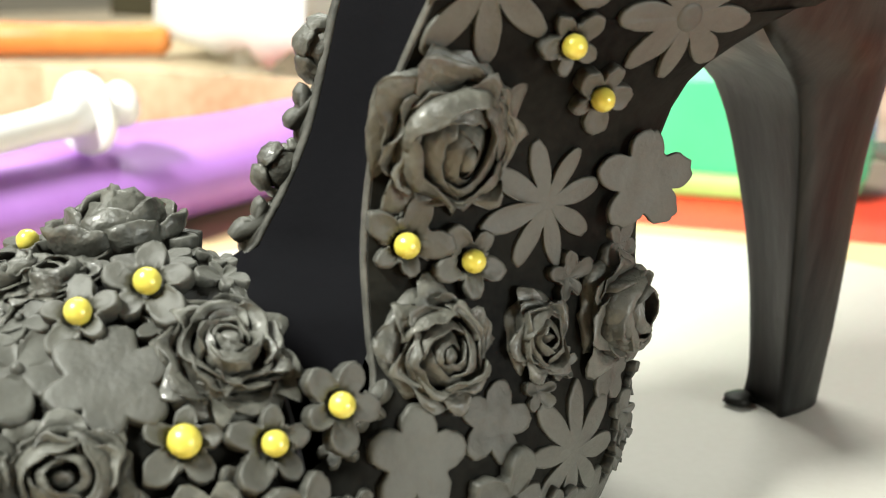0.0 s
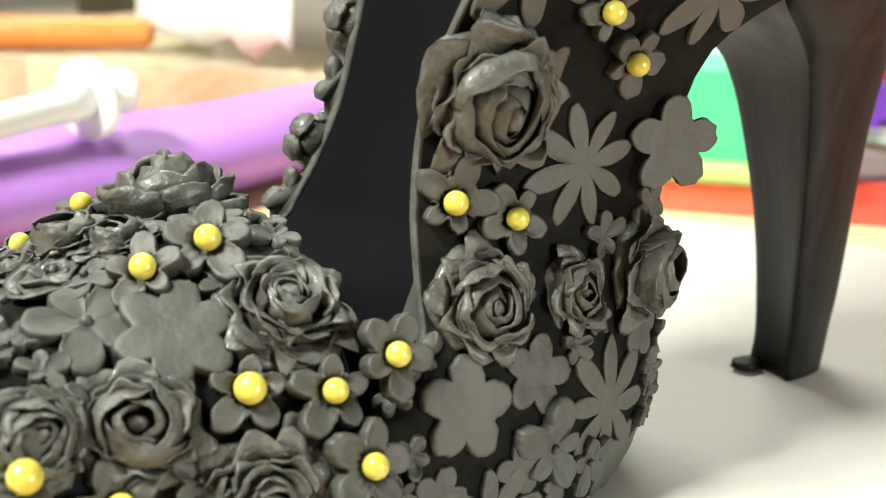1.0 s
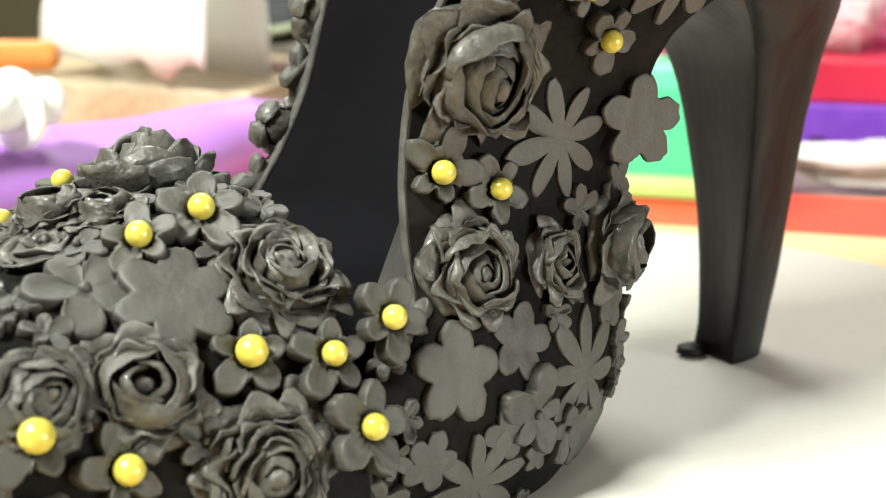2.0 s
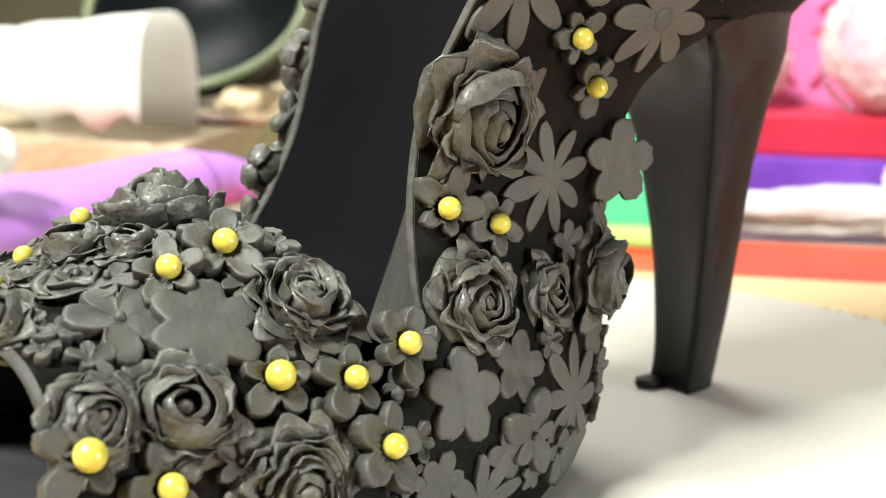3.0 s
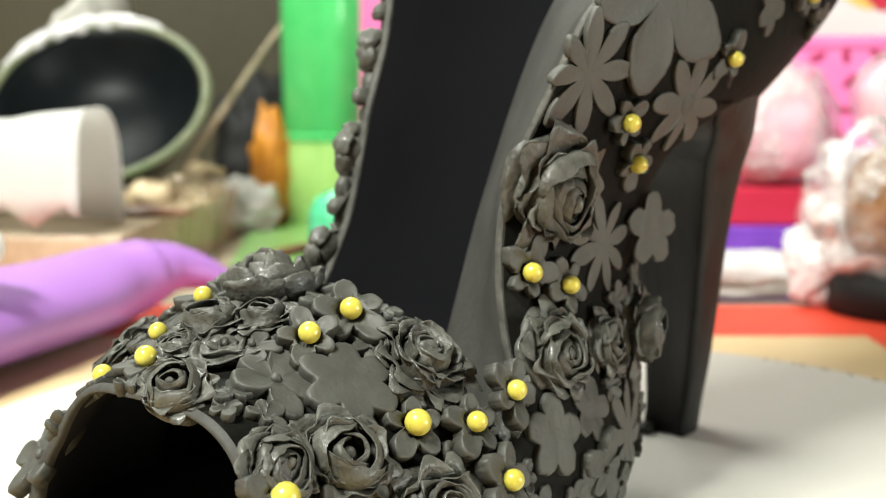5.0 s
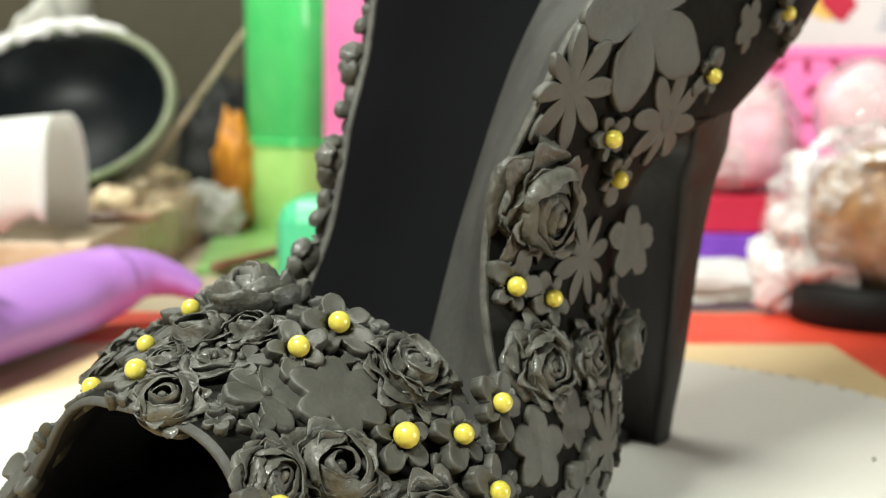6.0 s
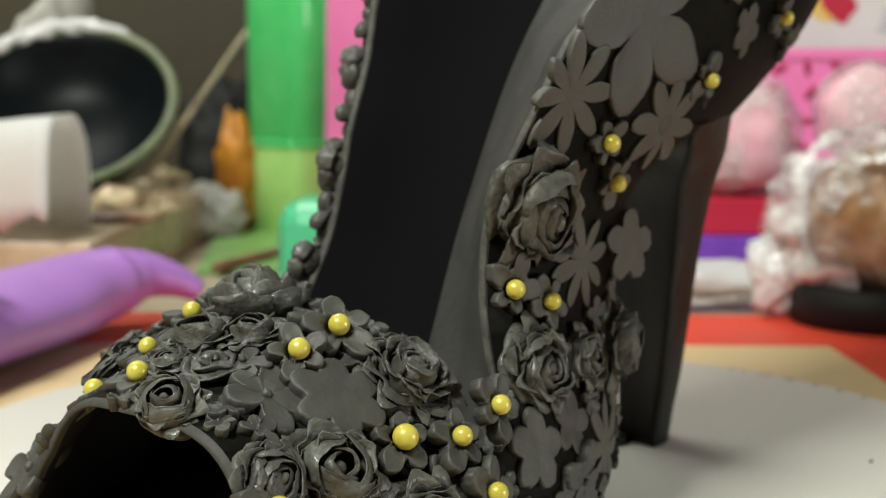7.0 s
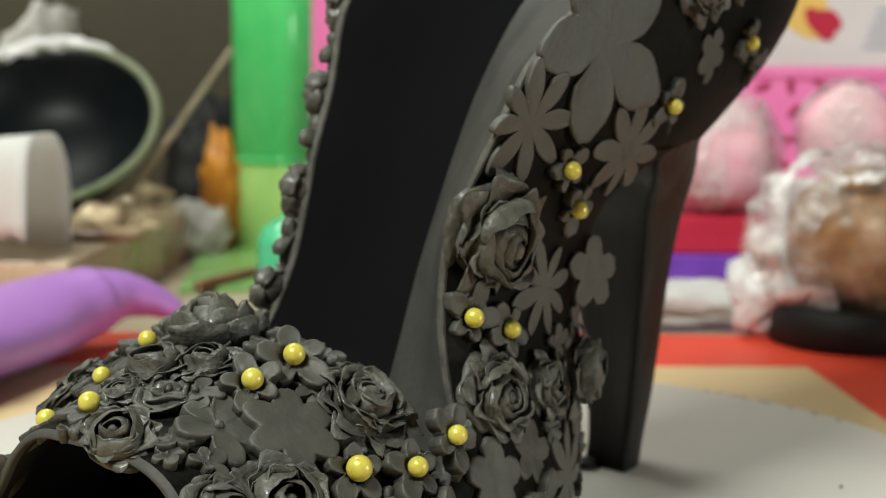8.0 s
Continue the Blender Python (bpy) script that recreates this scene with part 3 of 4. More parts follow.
def rose(x, y, z, r=6.0, spin=0.0, tall=0.72, open_=1.0, rough=0.13, shift=(0.0, 0.0), stretch=1.0, layers=4, lean=None):
    """A moulded rose: rings of thick curling petals round a tight bud."""
    COUNT[0] += 1
    seat, seed = Seat(x, y, z, spin, (0.0, 0.0), lean), COUNT[0]
    PLACED.append((seat.p, r * U))
    rnd = random.Random(seed * 7)
    bm = bmesh.new()

    def at(rad, ang, h):
        k = max(0.0, 1 - rad / r)
        a, b = rad * math.sin(ang) + shift[0] * r * k, (rad * math.cos(ang) + shift[1] * r * k) * stretch
        q = Vector((a, b, h * 1.5)) / r
        w = noise.noise(q * 1.7 + Vector((seed, 0, 0))) * rough * r
        u = noise.noise(q * 1.9 + Vector((0, seed, 5))) * rough * r
        s = noise.noise(q * 5.0 + Vector((seed, 3, 0))) * 0.03 * r + noise.noise(q * 11.0 + Vector((seed, 0, 9))) * 0.012 * r
        return bm.verts.new(seat.put(a + w + s, b + u - s, h + (w - u) * 0.7 + s, 0.25 if rad > 0.7 * r else 0.0))

    rows = []
    for f, h in ((0.94, -0.8), (0.97, 0.0), (0.9, 0.08), (0.7, 0.12), (0.4, 0.24), (0.05, 0.34)):
        rows.append([at(r * f * (1 + 0.05 * math.sin(5 * 6.2832 * k / 40 + seed)), 6.2832 * k / 40, h * r * tall if h > 0 else h) for k in range(40)])
    grid_faces(bm, rows, True)
    bm.faces.new(rows[-1])
    flower = part("rose", bm, PASTE, shoe, "moulded black sugar rose with curled petals")
    # rim radius, foot radius, petals, height, overlap: the heart closes inwards, the outer petals open
    rings = [(1.0, 0.68, 5, 0.40, 1.2), (0.88, 0.72, 5, 0.58, 1.2), (0.70, 0.70, 4, 0.78, 1.25), (0.46, 0.62, 3, 0.92, 1.35), (0.24, 0.36, 2, 0.96, 1.4)]
    if layers == 5:
        rings = [(1.0, 0.70, 5, 0.38, 1.2), (0.92, 0.76, 5, 0.54, 1.2), (0.78, 0.74, 4, 0.70, 1.2), (0.60, 0.62, 4, 0.80, 1.25), (0.40, 0.46, 3, 0.82, 1.3), (0.2, 0.28, 2, 0.80, 1.4)]
    elif layers > 5:
        rings = [(1.0, 0.76, 6, 0.36, 1.2), (0.92, 0.76, 5, 0.52, 1.2), (0.78, 0.70, 5, 0.66, 1.2), (0.62, 0.58, 4, 0.78, 1.25), (0.46, 0.46, 4, 0.86, 1.25), (0.30, 0.33, 3, 0.90, 1.3), (0.15, 0.20, 2, 0.88, 1.4)]
    skin = [(0.0, 0), (0.3, 0), (0.55, 0), (0.78, 0), (0.93, 0.04), (1.0, 0.26), (1.02, 0.5), (1.0, 0.76), (0.92, 0.96), (0.7, 1), (0.4, 1), (0.1, 1)]
    turn = rnd.uniform(0, 6.28)
    for rim, foot, n, top, span in rings:
        turn += rnd.uniform(0.4, 1.2)
        for i in range(n):
            mid = turn + 2 * math.pi * i / n + rnd.uniform(-0.16, 0.16)
            sp = span * rnd.uniform(0.8, 1.25) * math.pi / n
            hh = top * rnd.uniform(0.82, 1.1) * r * tall
            ra, rb = foot * r * rnd.uniform(0.95, 1.05), rim * r * rnd.uniform(0.86, 1.06)
            skew, ph = rnd.uniform(0.01, 0.08), rnd.uniform(0, 6.28)
            bulge = (0.10 if foot > rim else -0.05) * r
            thick = rnd.uniform(0.05, 0.08) * r * (1 if rim > 0.35 else 0.75)
            crump = 0.075 if rim > 0.65 else 0.03
            bm = bmesh.new()
            grid = []
            for v, inside in skin:
                row = []
                for k in range(15):
                    u = -1 + 2 * k / 14
                    edge = 1 - 0.45 * abs(u) ** 2.6 + 0.09 * math.sin(u * 2.4 + ph) + crump * math.sin(u * 6.1 + ph)
                    vv = min(v, 1.0) * edge
                    rad = ra + (rb - ra) * vv ** 1.2 + bulge * math.sin(math.pi * min(vv, 1)) - skew * r * u
                    rad += crump * r * (math.sin(u * 3.9 + ph) + 0.6 * math.sin(u * 8.3 + 2 * ph)) * vv
                    h = 0.04 * r * tall + hh * math.sin(min(vv, 1.05) * 1.5) * (1.0 + 0.03 * (v > 1))
                    if rim > foot:    # the lip rolls over
                        roll = max(0.0, vv - 0.6) ** 2
                        rad += 0.35 * r * roll
                        h -= 0.45 * r * roll
                    rad -= thick * inside * (1 - 0.35 * abs(u) ** 3)
                    row.append(at(max(rad, 0.02 * r), mid + u * sp, h - 0.3 * thick * inside * (v < 0.95)))
                grid.append(row)
            grid_faces(bm, grid)
            for side in (0, -1):
                rail = [row[side] for row in grid]
                for j in range(5):
                    bm.faces.new((rail[j], rail[j + 1], rail[10 - j], rail[11 - j]))
            part("petal", bm, PASTE, flower)
    bm = bmesh.new()
    bud = [[at(0.13 * r * f * (1 + 0.2 * math.sin(6.2832 * k / 16 + h * 5)), 6.2832 * k / 16 + h, (0.1 + 0.72 * h) * r * tall) for k in range(16)]
           for f, h in ((1.7, 0), (1.5, 0.5), (1.15, 0.8), (0.95, 0.95), (0.6, 1.04), (0.1, 1.07))]
    grid_faces(bm, bud, True)
    bm.faces.new(bud[-1])
    part("bud", bm, PASTE, flower)
    return flower


def cluster(x, y, z, r=5.0, spin=0.0, tall=0.7):
    """A domed bloom of cupped, creased petals laid over one another."""
    COUNT[0] += 1
    seat, seed = Seat(x, y, z, spin), COUNT[0]
    PLACED.append((seat.p, r * U))
    rnd = random.Random(seed * 3)

    def cupped(rho, a, s, h, lean):
        """One thick petal: a bent slab, broad across, leaning outwards by lean."""
        bm = bmesh.new()
        bmesh.ops.create_icosphere(bm, subdivisions=3, radius=1.0)
        ca, sa, cl, sl = math.cos(a), math.sin(a), math.cos(lean), math.sin(lean)
        for v in bm.verts:
            c = v.co.copy()
            rim = 1 + 0.22 * noise.noise(Vector((c.x * 2.2 + a * 3, c.z * 2.2, seed))) + 0.10 * noise.noise(Vector((c.x * 6, c.z * 6 + a, seed)))
            lx, lz = math.copysign(abs(c.x) ** 0.8, c.x) * s * 1.12 * rim, math.copysign(abs(c.z) ** 0.8, c.z) * s * 0.8 * rim
            ly = c.y * s * 0.26 - 0.34 * s * c.x * c.x + 0.16 * s * noise.noise(Vector((c.x * 2.6, c.z * 2.6, a * 2 + seed)))
            ly, lz = ly * cl + lz * sl, lz * cl - ly * sl
            v.co = seat.put(rho * r * sa + lx * ca + ly * sa, rho * r * ca - lx * sa + ly * ca, h * r * tall + lz)
        return bm

    bm = bmesh.new()
    bmesh.ops.create_icosphere(bm, subdivisions=3, radius=1.0)
    for v in bm.verts:
        v.co = seat.put(v.co.x * 0.7 * r, v.co.y * 0.7 * r, 0.15 * r * tall + v.co.z * 0.5 * r * tall)
    flower = part("peony", bm, PASTE, shoe, "domed black bloom of plump folded petals")
    for rho, n, size, h, lean in ((0.08, 2, 0.32, 0.74, -0.2), (0.38, 4, 0.42, 0.58, -0.45), (0.68, 5, 0.48, 0.36, -0.1), (0.90, 6, 0.46, 0.16, 0.5)):
        for i in range(n):
            a = 2 * math.pi * (i + rnd.uniform(-0.2, 0.2)) / n + rho * 3
            part("petal", cupped(rho * rnd.uniform(0.92, 1.08), a, size * r * rnd.uniform(0.85, 1.15), h * rnd.uniform(0.85, 1.15), lean + rnd.uniform(-0.2, 0.2)), PASTE, flower)
    return flower


def ruffle(x, y, z, r=4.0, spin=0.0):
    """A crumpled carnation of thin upright frills."""
    COUNT[0] += 1
    seat, seed = Seat(x, y, z, spin), COUNT[0]
    PLACED.append((seat.p, r * U))
    rnd = random.Random(seed * 5)
    bm = bmesh.new()
    petal_disc(bm, seat, r * 0.95, 7, 0.8, 0.8, lambda f, q, t, a: 0.5 * (1 - f), 0.8, 56, 0.3, seed, 0.1)
    flower = part("carnation", bm, PASTE, shoe, "crumpled black sugar carnation with frilled petals")
    for j in range(7):
        mid, rho = rnd.uniform(0, 6.28), r * (0.1 + 0.75 * (j / 7))
        bm = bmesh.new()
        grid = []
        for v in (0, 0.35, 0.7, 1.0, 0.95, 0.6, 0.3, 0):
            inside = len(grid) >= 4
            row = []
            for k in range(11):
                u = -1 + 0.2 * k
                ang = mid + u * 1.0
                wave = math.sin(u * 3.4 + j * 2) * 0.13 * r * v
                rad = rho + (0.45 * r * v * (j / 7 + 0.2)) + wave - (0.15 * r if inside else 0)
                h = (0.1 + 0.75 * v * (1 - 0.5 * j / 7)) * r * 0.7 * (1 - 0.35 * u * u)
                row.append(bm.verts.new(seat.put(rad * math.sin(ang), rad * math.cos(ang), h)))
            grid.append(row)
        grid_faces(bm, grid + [grid[0]])
        part("frill", bm, PASTE, flower)
    return flower


# side of the quarter, from the throat upwards
rose(-10.5, -21, 48.6, 7.7, 10, 0.75, shift=(0.28, -0.12), stretch=1.05, layers=5)
blossom(-14.2, -21.9, 37.3, 3.9, 23, 1.38)
blossom(-7.7, -22.7, 35.1, 3.8, 40, 1.30)
daisy(1.6, -21.3, 39.6, 7.2, -12)
cutout(2.0, -22.4, 40.9, 6.5, 4, hug=0.0, slide=(12.4, -0.3), base=-0.1, aspect=0.82)
rose(-12.4, -22.8, 27, 5.8, 40, 0.72, shift=(0.18, -0.12), layers=5)
rose(-0.8, -22.6, 26.4, 3.8, 0, 0.75, stretch=1.25)
rose(11.2, -21, 26.6, 6.4, -30, 0.72, shift=(0.15, 0.05))
cutout(10.2, -20.6, 20.5, 4.0, 15)
cutout(-15.9, -27.5, 17.6, 5.5, 10, thick=0.8)
cutout(-6.8, -24.5, 18.9, 4.4, 20)
daisy(3.4, -23.8, 13.6, 7.4, 8)
blossom(0.4, -25, 8.2, 3.3, -10, 0)
daisy(-12.9, -26.2, 5.2, 6.8, -8)
blossom(-5.4, -26.6, 11.2, 4.3, 10, 0)
cutout(6.5, -21, 6.0, 5.2, 12)
blossom(6.5, -23.3, 50.6, 3.4, 26, 1.35)
blossom(1.6, -25.4, 56.1, 3.4, -25, 1.35)
daisy(-7.6, -25.5, 62.4, 8.1, -5, hug=0.4)
daisy(15.2, -26, 58.0, 7.6, 5, eye=1.6, petal=(0.6, 0.42, 0.19))
daisy(5.2, -27.5, 72.5, 13.4, -23, hug=0.4, lobes=5, waist=0.22, petal=(0.6, 0.42, 0.33))
blossom(22.6, -28.4, 64.5, 3.3, 15, 1.25)
cutout(33, -27.3, 72, 4.2, 20)
blossom(46, -24, 75, 3.6, 30, 1.3)
blossom(55, -22, 72, 3.4, 0, 0)
rose(27, -28, 82, 6, 0)
blossom(40, -27, 84, 3.6, 40, 1.3)
# the toe cap, near side
rose(-31.9, -20.0, 28.3, 6.8, 20, 0.68, shift=(0.05, 0.08), layers=6)
blossom(-36.4, -13.0, 32.0, 4.3, 0, 1.45, lift=1.3, slide=(0.0, 1.5), lean=(-0.5, -0.75, 0.45, 0.55))
blossom(-43.0, -13.0, 30.5, 4.1, -10, 1.42, lift=1.0, slide=(0.0, 1.0), lean=(-0.5, -0.75, 0.45, 0.4))
blossom(-37.4, -23.7, 22.1, 4.2, 10, 1.68)
blossom(-30.1, -25.2, 20.9, 4.1, 10, 1.35, lift=1.3)
blossom(-17, -25, 21, 3.8, 36, 1.35, lift=1.3, slide=(-6.8, 2.7))
blossom(-28.2, -27.6, 14.4, 4.1, 20, 1.42, lift=2.0)
cutout(-42.1, -18.4, 26.7, 6.1, 10, lobes=6, waist=0.62, power=0.9, thick=1.4)
blossom(-49.4, -14.3, 28, 5.0, -10, 0)
rose(-57.0, -19.4, 19.3, 4.9, 0, 0.6, layers=5)
rose(-47.4, -22.6, 20, 6.0, 60, 0.66)
rose(-38, -27, 11.8, 6.9, -20, 0.62, layers=6)
rose(-59.0, -10.4, 26.0, 4.5, 15, 0.85, lean=(-0.75, -0.5, 0.3, 0.6))
blossom(-58.6, -24.1, 18.8, 4.3, 12, 1.7, lift=0.6)
blossom(-51.4, -24.2, 13.9, 4.1, -10, 1.55)
rose(-57.5, -22.5, 10, 3.7, 0, 0.6)
blossom(-46.5, -27, 6.5, 3.8, 15, 0)
blossom(-26, -27, 5.5, 4.0, 0, 0)
cutout(-19.5, -26, 9.5, 3.4, 25)
blossom(-35.8, -15.5, 30.4, 3.0, 30, 0)
# the toe cap, top and far side
cluster(-34.6, 3.2, 34, 6.8, 0, 0.8)
rose(-46.8, -0.5, 32, 4.7, 20, 0.72, rough=0.2)
rose(-43.5, -5.5, 33.4, 4.2, 60, 0.7, rough=0.2)
blossom(-42.6, 5.2, 32.4, 3.7, 20, 1.3, lift=1.3)
blossom(-49.4, 5.7, 30.2, 3.6, -15, 1.25)
blossom(-55.9, -0.4, 28.7, 3.7, 20, 1.42)
blossom(-57.0, 6.4, 26.6, 3.7, 30, 1.35, lift=-0.9)
blossom(-56.5, 14.5, 20, 4.0, 10, 0)
blossom(-58.4, 17.6, 15.5, 5.4, 35, 0, lift=0.2, lean=(-0.7, -0.1, 0.6, 0.55))
rose(-50, 15, 27, 4.6, 0, 0.6)
blossom(-50, 22, 18, 4.0, 5, 1.3)
blossom(-29.5, 13.5, 32, 4.2, 10, 0)
blossom(-22, 17.5, 29, 4.2, 40, 0)
rose(-42, 18, 26, 5.2, 30)
blossom(-33, 23, 20, 4.0, 5, 1.3)
cutout(-41, 26, 12, 4.6, 0)
blossom(-40.5, -3.2, 34, 3.6, 10, 0)
blossom(-33.5, -7, 34.3, 3.7, 45, 0)
ruffle(-50.5, -6.5, 30.6, 3.6, 30)
rose(-52.5, -1.5, 30.3, 3.4, 0, 0.7)
blossom(-30.5, 0.5, 34.2, 3.6, 0, 0)
blossom(-34.5, 12, 32, 3.6, 20, 0)
blossom(-47.5, 10, 30, 3.6, 0, 0)
ruffle(-42, 12, 31, 4, 0)
blossom(-47.5, -8.5, 31, 3.4, 25, 0)
blossom(-33.2, -28, 17.2, 3.4, 50, 0)
blossom(-43.2, -26, 15.6, 3.3, 20, 0)
blossom(-51.5, -20.5, 22, 2.8, 40, 0)
blossom(4.4, -23, 31.8, 2.8, 0, 0)
blossom(13.6, -21, 33.5, 3.2, 35, 0)
cutout(-9.5, -27, 9.8, 3.4, 0)
# the far side of the quarter, seen past its rim
blossom(-13.7, 19, 30.5, 4.6, 12, 0)
cluster(-9.6, 18.5, 37, 3.6, 0, 1.0)
blossom(-7.0, 18, 44, 4.0, 30, 0)
cluster(-3.4, 18, 51, 4.1, 40, 1.0)
blossom(-0.6, 18, 58.5, 3.9, 0, 0)
cluster(2.6, 18.5, 65.5, 4.0, 15, 1.0)
blossom(5.0, 19, 72, 4.0, 20, 0)
cluster(8.8, 19.5, 78.5, 4.4, 70, 1.0)
blossom(14.3, 20, 85, 4.2, 0, 0)
cutout(6, 18.5, 48, 4.4, 0)
daisy(12, 18.5, 60, 6, 0)


# small bits of paste tucked into the gaps
gap_rnd = random.Random(11)


def tuck(lo, hi, tries, small, large, space):
    for _ in range(tries):
        x, y, z = (gap_rnd.uniform(a, b) for a, b in zip(lo, hi))
        r = gap_rnd.uniform(small, large)
        seat = Seat(x, y, z)
        if min((seat.p - p).length - space * q for p, q in PLACED) < 0.35 * r * U or seat.n.y > 0.75:
            continue
        kind, spin = gap_rnd.random(), gap_rnd.uniform(0, 72)
        if kind < 0.7:
            blossom(x, y, z, r, spin, 0, cup=0.5)
        else:
            cutout(x, y, z, r, spin)


tuck((-59, -30, 3), (-22, 20, 36), 700, 1.8, 2.6, 1.04)
tuck((-18, -28, 2), (20, -18, 30), 300, 1.8, 2.6, 1.05)

# ---- the tools and packets behind the shoe -----------------------------


def sweep(bm, stations, segs=24):
    """A smooth body through (x, y, z, width, height) stations; round in section."""
    pts = [Vector(s[:3]) for s in stations]
    rows = []
    for i, s in enumerate(stations):
        d = (pts[min(i + 1, len(pts) - 1)] - pts[max(i - 1, 0)]).normalized()
        side = d.cross(Vector((0, 0, 1)))
        if side.length < 0.1:
            side = Vector((1, 0, 0))
        side.normalize()
        up = side.cross(d)
        rows.append([bm.verts.new((pts[i] + side * s[3] * math.cos(6.28319 * k / segs) + up * s[4] * math.sin(6.28319 * k / segs)) * U) for k in range(segs)])
    grid_faces(bm, rows, True)
    bm.faces.new(rows[0])
    bm.faces.new(rows[-1])


def smooth_stations(knots, n):
    out = []
    for k in range(n + 1):
        t = k / n * (len(knots) - 1)
        out.append(tuple(curve_at(t, *[(i, kn[c]) for i, kn in enumerate(knots)]) for c in range(5)))
    return out


def thing_mesh(name, bm, mat, label, category, smooth=True, bevel=0.0, group=""):
    ob = part(name, bm, mat, None, label, smooth, bevel)
    return tagged(ob, label, category, group)


def purple_tool():
    t = empty("modelling_tool", "large purple plastic modelling tool lying on the mat", "tool")
    bm = bmesh.new()
    sweep(bm, smooth_stations([(-112, 108, 8, 5, 4), (-92, 112, 8.2, 22, 11), (-45, 138, 8.8, 28, 11.6), (0, 158, 8.0, 26, 10.8), (40, 174, 7.4, 20, 10.2), (62, 183, 8, 15, 10.6), (78, 185, 10.2, 11.5, 9.4)], 56), 28)
    part("handle", bm, PURPLE, t, "smooth purple handle")
    bm = bmesh.new()
    sweep(bm, smooth_stations([(77.5, 185, 10.2, 11.6, 9.5), (87, 183.5, 11, 8.4, 6.8), (95, 180, 9, 6, 4.8), (101, 176, 5.6, 3.6, 3.0)], 22), 24)
    part("tip", bm, PURPLE, t, "hooked purple tip")


purple_tool()


def plunger():
    t = empty("plunger_cutter", "white plastic plunger cutter resting on the purple tool", "tool")
    m = Matrix.Translation(V(-24, 127, 24.5)) @ Vector((35, 19, 2.5)).to_track_quat("Z", "Y").to_matrix().to_4x4() @ Matrix.Scale(0.8, 4)
    bm = bmesh.new()
    lathe(bm, [(3.6, -34), (4.3, -32.5), (4.3, 16), (4.8, 22), (5.2, 30)], 40, m)
    part("barrel", bm, WHITE_PLASTIC, t, "white plunger barrel")
    bm = bmesh.new()
    lathe(bm, [(9.6, 30), (10.4, 30.6), (10.4, 32.4), (9.6, 33)], 56, m)
    part("flange", bm, WHITE_PLASTIC, t, "round white flange", False)
    bm = bmesh.new()
    lathe(bm, [(3.2, 33), (3.2, 40), (5.6, 42), (6.2, 44), (5.6, 45)], 40, m)
    part("button", bm, WHITE_PLASTIC, t, "white push button")


plunger()


def ns_box(name, n0, n1, s0, s1, z0, z1, mat, label, category, bevel=0.0012):
    bm = bmesh.new()
    ns_plate(bm, n0, n1, s0, s1, z0, z1)
    return thing_mesh(name, bm, mat, label, category, False, bevel)


TOP = -4.65                            # table top
CARTON = material("mottled_brown_carton", (0.60, 0.50, 0.35), (0.28, 0.20, 0.11), 0.28, 150, 14, 0.2, rough_spread=0.18)


def carton():
    t = empty("carton", "low brown carton holding cake making clutter", "box", NS(212, -265, TOP))
    inv = t.matrix_world.inverted()
    for name, n0, n1, s0, s1, z0, z1, label in (
            ("body", 212, 430, -265, -104, TOP, 16.2, "brown card body"),
            ("lid", 212, 430, -265, -104, 16.2, 17, "flat brown card lid"),
            ("tape", 208.6, 211, -205, -188, 2, 16.9, "paler strip of packing tape")):
        bm = bmesh.new()
        ns_plate(bm, n0, n1, s0, s1, z0, z1)
        bmesh.ops.transform(bm, matrix=inv, verts=bm.verts)
        part(name, bm, TAPE if name == "tape" else CARTON, t, label, False, 0.0006)


TAPE = material("packing_tape", (0.62, 0.52, 0.36), (0.54, 0.44, 0.30), 0.25, 100, 20, 0.05)
carton()


def folded_paper():
    """A sheet bent into an open arch."""
    t = empty("paper_arch", "white sheet of paper bent into an arch on a carton", "paper")
    bm = bmesh.new()
    rows = []
    across, along = Vector((40, 34, 0)), Vector((-0.21, 0.978, 0))
    for k in range(15):
        f = k / 14
        base = Vector((81, 220, 17.2)) + along * 82 * f
        row = []
        for inset in (0.0, 0.5):
            arc = []
            for j in range(25):
                a = math.pi * j / 24
                x = 0.5 - 0.5 * math.copysign(abs(math.cos(a)) ** (0.35 if a < 1.57 else 0.9), math.cos(a))
                h = math.sin(a) ** 0.55 * (38 - 8 * f) + 1.2 * math.sin(f * 15 + j * 0.4) * f * (0 < j < 24)
                arc.append(base + across * (x + (0.03 if a < 1.57 else -0.03) * inset) + Vector((0, 0, max((2 + 5 * abs(math.sin(f * 9 + 0.9)) + 1.5 * math.sin(f * 23)) if j < 2 else 0, h - inset * math.sin(a)))))
            row += arc if inset == 0 else arc[::-1]
        rows.append([bm.verts.new(p * U) for p in row])
    grid_faces(bm, rows, True)
    bm.faces.new(rows[0])
    bm.faces.new(rows[-1])
    part("sheet", bm, PAPER, t, "")


folded_paper()


